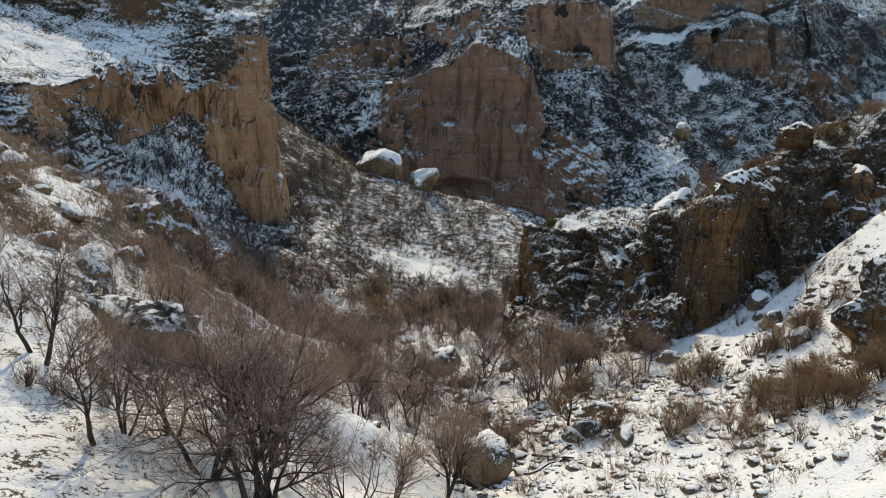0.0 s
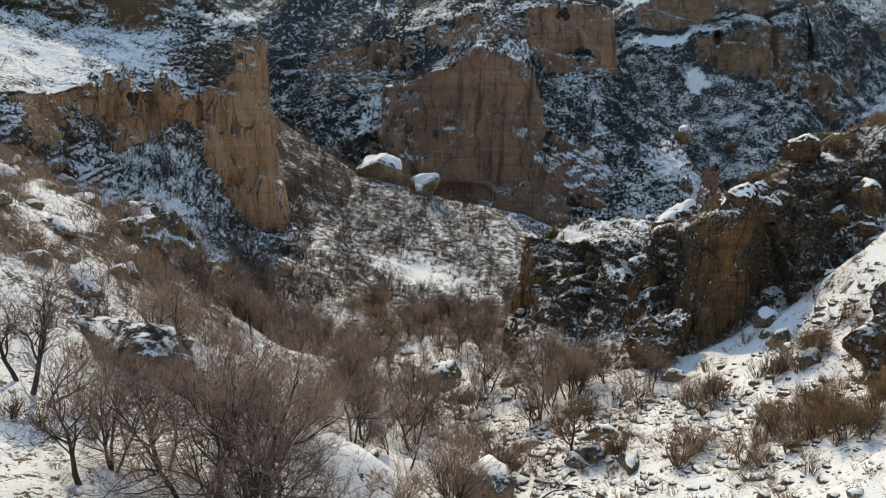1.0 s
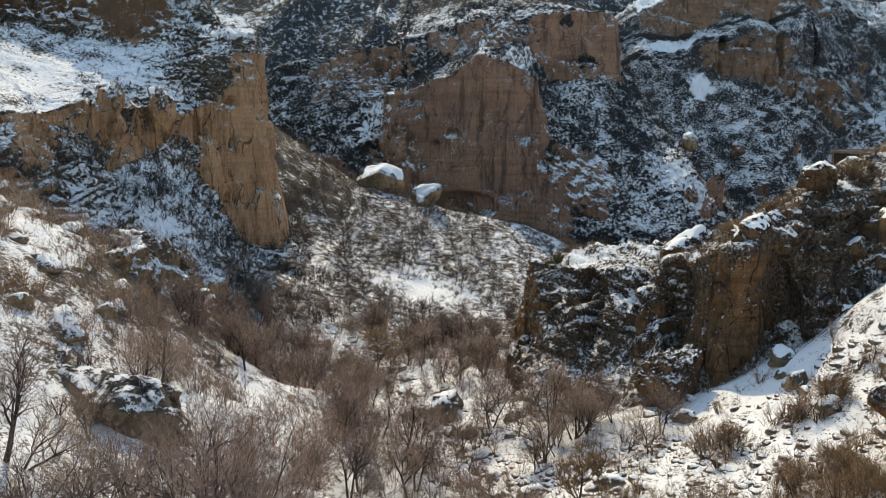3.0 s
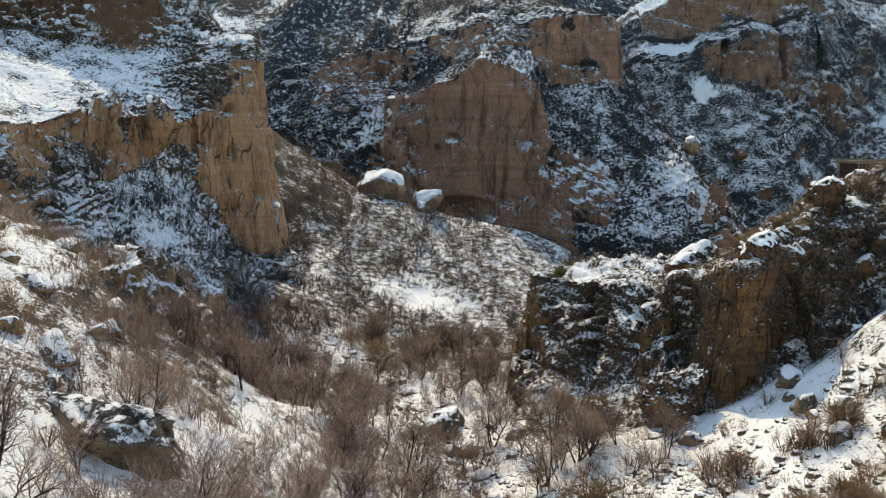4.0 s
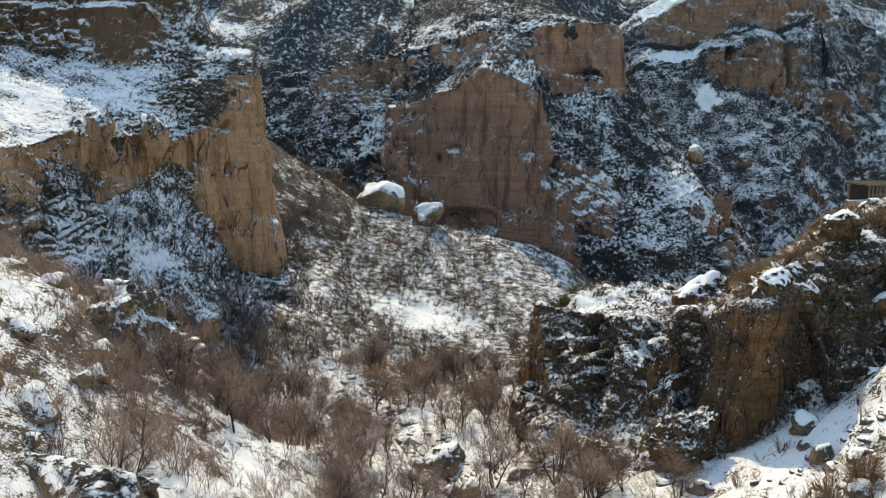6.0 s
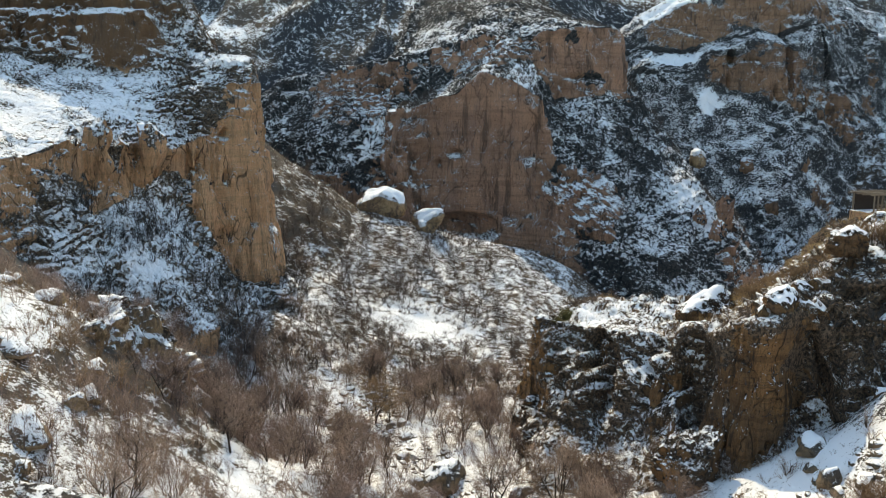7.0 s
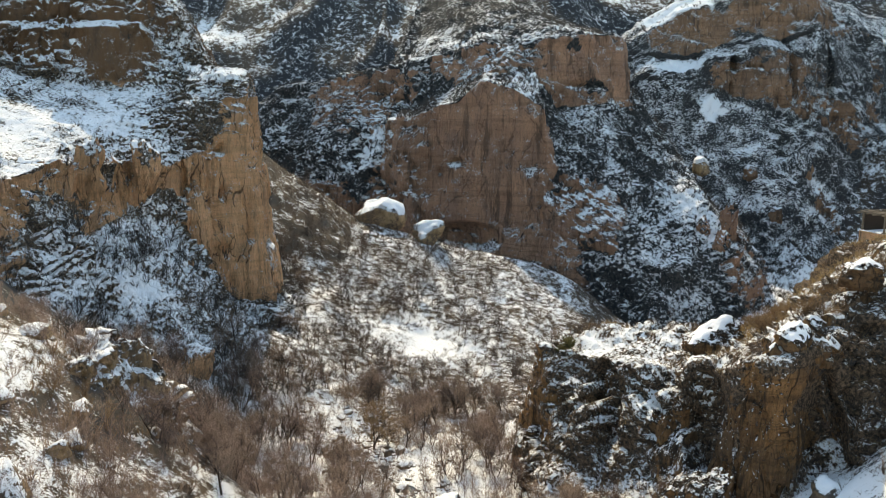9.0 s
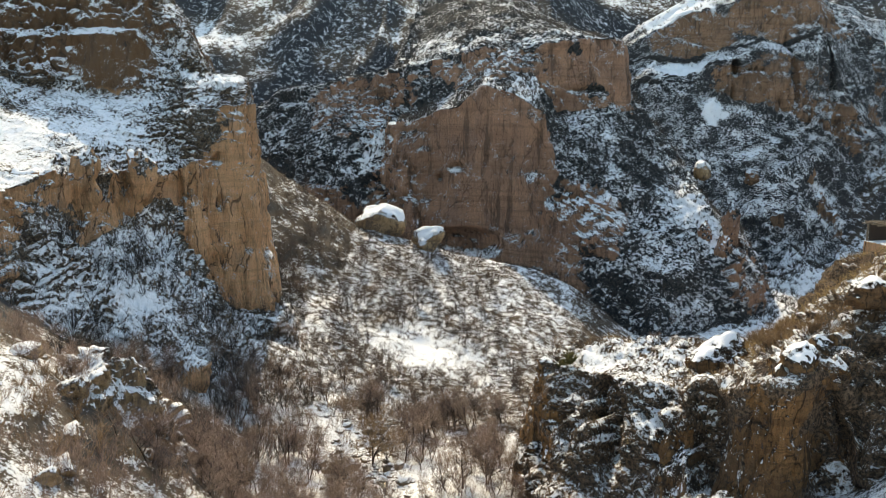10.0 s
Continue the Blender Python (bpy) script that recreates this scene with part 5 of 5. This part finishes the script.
for nm, n, x0, x1, y0, y1, sd, txt in (("saplings_valley", 520, -27, 7, 57, 122, 63, "thin bare saplings crowding the valley floor"), ("saplings_bank", 230, -46, -20, 60, 104, 64, "thin bare saplings on the stony bank")):
    P, r = free_spots(n, x0, x1, y0, y1, sd, 8, 0.15, 1.3)
    scatter(nm, K_SAPLING, P, r.uniform(0.5, 1.15, len(P)), r.uniform(0, 6.28, len(P)), M_PURPLE, txt, "wood")
P, r = free_spots(8000, -44, 40, 122, 220, 73, 6, 0.5, 1.0)
scatter("thicket_hill", K_HILL, P, 0.3 + 1.1 * r.random(len(P)) ** 2.4, r.uniform(0, 6.28, len(P)), M_HAZE, "leafless brush over the snowy hill")
P, r = free_spots(5600, -110, 180, 216, 385, 74, 25)
scatter("brush_far", K_FAR, P, r.uniform(0.5, 1.3, len(P)), r.uniform(0, 6.28, len(P)), M_SHADETWIG, "dark leafless brush on the far mountainside")


P, r = free_spots(4600, 58, 170, 222, 338, 78, 18)
scatter("brush_gorge", K_FAR, P, r.uniform(0.6, 1.3, len(P)), r.uniform(0, 6.28, len(P)), M_SHADETWIG, "dark leafless brush on the snowy slope under the caves")
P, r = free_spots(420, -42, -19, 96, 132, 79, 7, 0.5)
# shade of the cliff is painted into this thicket by its darker twigs
scatter("thicket_shaded", K_DARK, P, r.uniform(0.6, 1.3, len(P)), r.uniform(0, 6.28, len(P)), M_SHADETWIG, "leafless thicket coloured dark for the shade of the cliff")
P, r = free_spots(480, 5, 42, 37, 74, 86, 5, 0.3)
scatter("brush_slope", K_LOW, P, r.uniform(0.8, 1.8, len(P)), r.uniform(0, 6.28, len(P)), M_TWIG, "low grey-brown brush on the stony snow slope")


def cliff_spots(g, n, lo, hi, seed, zmax=999.0):
    """Random places on a sheet of rock where its slope lets brush hold."""
    r = np.random.default_rng(seed)
    nz = grid_normals(g)[:, :, 2]
    ok = np.argwhere((nz > lo) & (nz < hi) & (g[:, :, 2] < zmax))
    pts = g[ok[:, 0], ok[:, 1]]
    w = np.clip(0.5 + fbm(pts, 8, 2, seed), 0.05, 1.5)
    w = w * (1 - 0.35 * np.exp(-(((pts[:, 0] - 17) / 7) ** 2 + ((pts[:, 1] - 99) / 4) ** 2 + ((pts[:, 2] - 19) / 2) ** 2)))      # open snow on the crest of the ridge
    w = w * (1 - 0.3 * np.exp(-(((pts[:, 0] + 61) / 9) ** 2 + ((pts[:, 1] - 124) / 9) ** 2 + ((pts[:, 2] - 41) / 4) ** 2)))     # and on the bench
    pick = r.choice(len(pts), size=min(n, len(pts) // 2), replace=False, p=w / w.sum())
    return pts[pick] + np.array([0, 0, -0.1]), r


for nm, g, n, lo, hi, kinds, mat_, sz, txt in (
        ("brush_crag", G_CRAG, 70, 0.55, 1.0, K_RIDGE, M_RUST, 0.6, "leafless brush on the ochre crag"),
        ("brush_left_cliff", G_LEFT, 950, 0.30, 0.80, K_CLUMP, M_SHADETWIG, 1.0, "dark leafless brush clinging to the ochre cliff"),
        ("brush_right_ridge", G_RIGHT, 1700, 0.15, 0.97, K_CLUMP, M_HAZE, 0.9, "leafless brush on the dark rock ridge"),
        ("grass_right_ridge", G_RIGHT, 2200, 0.55, 1.0, K_LOW, M_STRAW, 0.9, "dry ochre grass on the crest of the ridge"),
        ("shrub_right_ridge", G_RIGHT, 800, 0.45, 1.0, K_MID, M_RUST, 0.5, "rusty leafless shrubs along the crest of the ridge"),
        ("brush_far_cliff", G_FAR, 5600, 0.42, 0.95, K_FAR, M_SHADETWIG, 0.95, "dark leafless brush on the ledges of the far cliff"),
        ("brush_cave_cliff", G_CAVE, 2000, 0.42, 0.95, K_FAR, M_SHADETWIG, 0.8, "dark leafless brush on the far slopes")):
    P, r = cliff_spots(g, n, lo, hi, 80 + len(nm))
    scatter(nm, kinds, P, sz * r.uniform(0.5, 1.4, len(P)), r.uniform(0, 6.28, len(P)), mat_, txt)
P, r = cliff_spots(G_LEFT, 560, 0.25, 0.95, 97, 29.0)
# the talus thicket too carries its shade in the twig colour
scatter("thicket_talus", K_DARK, P, r.uniform(0.5, 1.1, len(P)), r.uniform(0, 6.28, len(P)), M_SHADETWIG, "leafless thicket coloured dark for the shaded talus")
P = np.concatenate(CRAG_SPOTS)
r = np.random.default_rng(98)
P = P[r.choice(len(P), 700, replace=False)] - np.array([0, 0, 0.1])
scatter("brush_ridge_crags", K_CLUMP, P, r.uniform(0.3, 0.8, len(P)), r.uniform(0, 6.28, len(P)), M_HAZE, "leafless brush rooted in the cracks of the dark crags")


# ---------------------------------------------------------------- scree
def scree(name, n, x0, x1, y0, y1, seed, spread=None):
    r = np.random.default_rng(seed)
    x, y = r.uniform(x0, x1, n), r.uniform(y0, y1, n)
    if spread:
        x = np.interp(y, [45, 63, 88, 105, 112, 125], [2, 4, 0, -8, -12, -8]) + r.normal(size=n) * spread
    kinds = []
    for i in range(4):
        bm = bmesh.new()
        bmesh.ops.create_icosphere(bm, subdivisions=1, radius=1.0)
        v = np.array([q.co for q in bm.verts])
        f = np.array([[q.index for q in t.verts] for t in bm.faces])
        bm.free()
        kinds.append((v * (1 + 0.35 * fbm(v, 0.8, 2, seed + i))[:, None] * np.array([1.2, 0.9, 0.65]), f))
    P = np.stack([x, y, land(x, y) - 0.03], 1)
    return scatter(name, kinds, P, 0.10 + 0.42 * r.random(n) ** 2.6, r.uniform(0, 6.28, n), M_BOULDER, "loose grey-brown stones half sunk in snow", "scree")


scree("scree_slope", 1900, 5, 40, 38, 67, 91)
scree("scree_stream", 1600, 0, 1, 46, 126, 92, 2.6)


# ---------------------------------------------------------------- the open hut on the shoulder of the ridge
def box(lo, hi, bevel=0.02):
    bm = bmesh.new()
    bmesh.ops.create_cube(bm, size=1.0)
    for q in bm.verts:
        q.co = Vector([l + (c + 0.5) * (hgh - l) for c, l, hgh in zip(q.co, lo, hi)])
    bmesh.ops.bevel(bm, geom=bm.edges[:], offset=bevel, segments=1, affect="EDGES")
    me = bpy.data.meshes.new("box")
    bm.to_mesh(me)
    bm.free()
    return me


m_, nt_, b_ = material("grey_weathered_wood", 0.85)
p_ = nt_.nodes.new("ShaderNodeNewGeometry").outputs["Position"]
g_ = tex_noise(nt_, stretch(nt_, p_, (6, 6, 0.8)), 2.0, 5, 0.7)
nt_.links.new(mix(nt_, g_, (0.10, 0.075, 0.055), (0.34, 0.27, 0.20)), b_.inputs["Base Color"])
M_WOOD = m_
hut = new("hut")
hut.matrix_world = pose(59.6, 121.5, 26.5, 0, 0, 14)
tagged(hut, "open weathered pole hut with a loose slatted roof on a plinth", "hut")
part("plinth", box((-2.8, -2.2, -3.4), (2.8, 2.2, 0.4), 0.08), M_CLIFF, hut, "rough ochre stone plinth")
for x in (-2.5, -1.9, -1.25, -0.6, 0.0, 0.65, 1.25, 1.9, 2.5):
    part("post", box((x - 0.08, -2.05, 0.4), (x + 0.08, -1.85, 2.7)), M_WOOD, hut)
for x in (-2.5, 0.0, 2.5):
    part("post", box((x - 0.11, 1.83, 0.4), (x + 0.11, 2.05, 2.7)), M_WOOD, hut)
part("rail", box((-2.6, -2.06, 1.4), (2.6, -1.94, 1.52)), M_WOOD, hut)
part("sill", box((-2.75, -2.12, 0.4), (2.75, -1.8, 0.55)), M_WOOD, hut)
part("back_wall", box((-2.4, 1.7, 0.4), (2.4, 1.82, 2.7)), M_BARK, hut, "dark plank back wall")
for i, y in enumerate((-2.0, -0.7, 0.7, 2.0)):
    part("beam", box((-3.1 - 0.3 * (i % 2), y - 0.1, 2.7), (2.9 + 0.25 * (i % 2), y + 0.1, 2.88)), M_WOOD, hut)
for i in range(9):                                         # loose poles laid across, no two alike
    x = -2.5 + 0.62 * i
    pole = box((-0.07, -2.5 + 0.2 * (i % 3), -0.06), (0.07, 2.4 - 0.25 * (i % 2), 0.06))
    pole.transform(pose(x, 0, 2.96 + 0.02 * (i % 2), (1.5, -2.0, 0.5)[i % 3], 0, (4, -5, 1, 7)[i % 4]))
    part("pole", pole, M_WOOD, hut)
for i, y in enumerate((-1.5, -0.2, 1.2)):
    pole = box((-2.9 - 0.2 * i, -0.06, -0.05), (2.6 + 0.3 * (i % 2), 0.06, 0.05))
    pole.transform(pose(0, y, 3.12, 0, (-2.0, 1.5, 2.5)[i], (2, -3, 4)[i]))
    part("pole", pole, M_WOOD, hut)


# ---------------------------------------------------------------- the stream
m_, nt_, b_ = material("stream_water", 0.08)
b_.inputs["Base Color"].default_value = (0.02, 0.025, 0.025, 1)
b_.inputs["Specular IOR Level"].default_value = 0.5
p_ = nt_.nodes.new("ShaderNodeNewGeometry").outputs["Position"]
nt_.links.new(bump(nt_, tex_noise(nt_, p_, 3.0, 3, 0.6), 0.06), b_.inputs["Normal"])
ys = np.linspace(44, 126, 220)
cx = np.interp(ys, [45, 63, 88, 105, 112, 125], [2, 4, 0, -8, -12, -8]) + 0.5 * np.sin(ys * 0.55) + 0.25 * np.sin(ys * 1.7)
wd = 0.55 + 0.25 * np.sin(ys * 0.9 + 1)
rows_ = np.stack([np.stack([cx + k * wd, ys, land(cx, ys) + 0.10 - 0.12 * abs(k)], 1) for k in (-1.6, -0.8, 0, 0.8, 1.6)], 1)
stream = part("stream", raw_mesh("stream", rows_.reshape(-1, 3), grid_faces(220, 5)), m_)
tagged(stream, "narrow dark mountain stream among stones", "stream", kind="structure")

# fuzzy brown brush on the flank of the ridge and at the foot of the hill
P, r = cliff_spots(G_RIGHT, 2600, 0.12, 0.85, 111)
P = P[(P[:, 0] < 30) & (P[:, 1] < 104) & (P[:, 2] < 15)][:460]
scatter("thicket_ridge_flank", K_MID, P, r.uniform(0.35, 0.75, len(P)), r.uniform(0, 6.28, len(P)), M_TWIG, "brown leafless thicket on the flank of the ridge")
P, r = free_spots(380, -16, 15, 108, 142, 112, 6, 0.4)
scatter("thicket_hill_foot", K_MID, P, r.uniform(0.5, 1.1, len(P)), r.uniform(0, 6.28, len(P)), M_TWIG, "brown leafless thicket at the foot of the hill")

# broken blocks strewn over the top of the ridge
P, r = cliff_spots(G_RIGHT, 60, 0.7, 1.0, 99)
for i, p_ in enumerate(P):
    if 12 < p_[0] < 46 and p_[1] < 97:
        q_ = 0.4 + 1.0 * r.random() ** 2
        boulder((p_[0], p_[1], p_[2] + 0.2 * q_), (q_ * r.uniform(1, 1.6), q_, q_ * r.uniform(0.7, 1.1)), r.uniform(0, 360), i % 6, label="dark broken block on the crest of the ridge",
                group="ridge blocks", rock=RIDGE_BLOCKS[i % 6])

# straw on the shoulder below the hut
P, r = cliff_spots(G_RIGHT, 9000, 0.5, 1.0, 101)
P = P[(P[:, 0] > 28) & (P[:, 1] > 84) & (P[:, 1] < 124) & (P[:, 0] < 66)][:1500]
scatter("straw_shoulder", K_LOW, P, r.uniform(0.8, 1.7, len(P)), r.uniform(0, 6.28, len(P)), M_STRAW, "dry ochre straw on the shoulder of the ridge")

# rocks and brush of the left bank
P, r = cliff_spots(G_CRAG, 18, 0.3, 1.0, 103)
BANK_ROCKS = [own_rock(150 + i, M_CRAG, cap=0.08, rough=0.34) for i in range(5)]
for i, p_ in enumerate(P):
    q_ = 0.5 + 1.1 * r.random() ** 1.5
    boulder((p_[0], p_[1] - 0.3, p_[2]), (q_ * r.uniform(1, 1.7), q_, q_ * r.uniform(0.7, 1.2)), r.uniform(0, 360), i % 5, label="weathered ochre rock on the brushy bank", group="bank rocks", rock=BANK_ROCKS[i % 5])
P, r = cliff_spots(G_CRAG, 30, 0.3, 1.0, 104)
scatter("thicket_crag", K_RIDGE, P, r.uniform(0.5, 1.3, len(P)), r.uniform(0, 6.28, len(P)), M_TWIG, "leafless brown thicket over the rocky bank")
P, r = free_spots(44, -46, -24, 56, 88, 107, 6, 0.5)
for i, p_ in enumerate(P):
    q_ = 0.45 + 0.9 * r.random() ** 2
    boulder((p_[0], p_[1], p_[2] + 0.25 * q_), (q_ * r.uniform(1, 1.8), q_, q_ * r.uniform(0.7, 1.1)), r.uniform(0, 360), i % 5, label="weathered ochre rock on the brushy bank", group="bank rocks", rock=BANK_ROCKS[i % 5])
P, r = free_spots(110, -52, -29, 52, 88, 108, 6, 0.5)
scatter("thicket_bank_high", K_MID, P, r.uniform(0.45, 1.0, len(P)), r.uniform(0, 6.28, len(P)), M_TWIG, "leafless grey-brown thicket high on the bank")
P, r = free_spots(300, -52, -24, 56, 92, 105, 6, 0.2, 1.6)
scatter("brush_bank", K_RIDGE, P, r.uniform(0.5, 1.2, len(P)), r.uniform(0, 6.28, len(P)), M_RUST, "rusty brush on the steep bank")

# broken blocks, and brush with shade in its colour, on the steps beside the snow chute
P, r = cliff_spots(G_RIGHT, 4000, 0.15, 1.0, 106)
P = P[(P[:, 0] > 27) & (P[:, 0] < 50) & (P[:, 1] < 86)]
for i, p_ in enumerate(P[:34]):
    q_ = 0.45 + 1.2 * r.random() ** 1.6
    boulder((p_[0], p_[1] - 0.2, p_[2]), (q_ * r.uniform(1, 1.6), q_, q_ * r.uniform(0.8, 1.4)), r.uniform(0, 360), i % 6, label="dark rock with snow on the stepped slope", group="slope rocks", rock=RIDGE_BLOCKS[i % 6])
P = P[34:700]
scatter("brush_steps", K_CLUMP, P, r.uniform(0.5, 1.3, len(P)), r.uniform(0, 6.28, len(P)), M_SHADETWIG, "leafless brush coloured black for the shade of the stepped slope")

# crags at the end of the great spur
for place, size, an, sd in (((79.6, 241, 8.5), (3.2, 3.0, 7.0), 15, 151), ((75.0, 232.4, 5.5), (2.3, 2.4, 5.6), 60, 152), ((71.0, 236.5, 11.0), (2.0, 1.8, 3.0), 35, 153)):
    boulder(place, size, an, 0, (6, 4), "ochre crag flecked with snow at the end of the spur", "spur crags", rock=own_rock(sd, M_FAR, 0.14, cap=0.06, rough=0.42, detail=5, boxy=3.4, cuts=12))

# outcrops on the slope under the caves
for place, size, an, sd in (((107.4, 300, 20.5), (3.0, 2.6, 3.4), 20, 141), ((128.0, 304, 21.0), (2.6, 2.6, 4.6), 50, 142), ((113.5, 292, 7.0), (2.8, 2.4, 3.0), 75, 143), ((126.5, 296, 4.0), (3.2, 2.6, 3.4), 10, 144), ((75.0, 290, 15.0), (2.2, 2.0, 2.4), 33, 145)):
    boulder(place, size, an, 0, (0, 0), "grey-brown outcrop with snow on the far slope", "far outcrops", rock=own_rock(sd, M_CAVE, 0.05, cap=0.10, rough=0.36, detail=4, boxy=3.6))

# an evergreen shrub on the end of the ridge, and dry bushes along its top
M_MOSS = bark_material("olive_needles", (0.035, 0.038, 0.014), (0.13, 0.115, 0.04))
v, f = brush_kind(700, 1.5, 40, 26, 1.0, 0.02)
needle_mesh = raw_mesh("needles", v, f)
needle_mesh.materials.append(M_MOSS)
v, f = tubes(brush(701, 1.0, 6, 0, 0.6, 0.035), 5)
stem_mesh = raw_mesh("stem", v, f)
stem_mesh.materials.append(M_BARK)
for x, y, z, sz in ((13.4, 98.2, 17.5, 1.0), (12.6, 98.4, 16.9, 0.7)):
    bush = new("evergreen_shrub")
    bush.matrix_world = pose(x, y, z, 0, 0, 40 * x) @ Matrix.Diagonal((sz, sz, sz, 1))
    tagged(bush, "olive-green evergreen shrub on the rocky end of the ridge", "shrub", "evergreen shrubs")
    part("stem", stem_mesh, None, bush)
    part("crown", needle_mesh, None, bush)
P, r = cliff_spots(G_RIGHT, 3000, 0.5, 1.0, 121)
P = P[(P[:, 0] > 22) & (P[:, 0] < 50) & (P[:, 1] > 78) & (P[:, 1] < 104)]
for i, p_ in enumerate(P[:34]):
    tree(T_RUSTY_SHRUB[i % 2], (p_[0], p_[1], p_[2]), r.uniform(0, 360), r.uniform(0.5, 0.95), name="bare_shrub", group="bare shrubs", label="ochre-brown dry shrub on the crest of the ridge")


# ---------------------------------------------------------------- fallen wood beside the stream
def fallen_log(a, b, radius, seed, label):
    """A bent, tapered log with broken stubs, lying from a to b, and the snow along its top."""
    grow = np.random.default_rng(seed)
    a, b = np.array(a, float), np.array(b, float)
    pts = [a + (b - a) * t + np.array([0.1 * grow.normal(), 0.1 * grow.normal(), 0.05 * grow.normal()]) * (0 < t < 1) for t in np.linspace(0, 1, 7)]
    segs = [(pts[i], pts[i + 1], radius * (1 - 0.08 * i), radius * (1 - 0.08 * (i + 1)), 0) for i in range(6)]
    for i in (1, 3, 4):
        d = unit(grow.normal(size=3) + np.array([0, 0, 0.8]))
        segs.append((pts[i], pts[i] + d * grow.uniform(0.4, 0.9), radius * 0.4, 0.0, 1))
    log = new("fallen_log")
    tagged(log, label, "log", "fallen logs")
    v, f = tubes(segs, 8)
    part("trunk", raw_mesh("trunk", v, f), M_BARK, log)
    rise = np.array([0, 0, 0.55 * radius])
    v, f = tubes([(p + rise, q + rise, 0.75 * r0, 0.75 * r1, 0) for p, q, r0, r1, _ in segs[1:5]], 8)
    part("snow_cap", raw_mesh("snow_cap", v, f), M_SNOW, log, "thin line of snow on the log")


for a, b, rad, sd in (((6.0, 51.6), (9.0, 52.6), 0.13, 1), ((6.4, 53.6), (8.6, 49.6), 0.11, 2), ((5.4, 50.2), (8.2, 50.0), 0.09, 3)):
    fallen_log((*a, land1(*a) + 0.2), (*b, land1(*b) + 0.25), rad, 720 + sd, "dark fallen log half buried in snow")
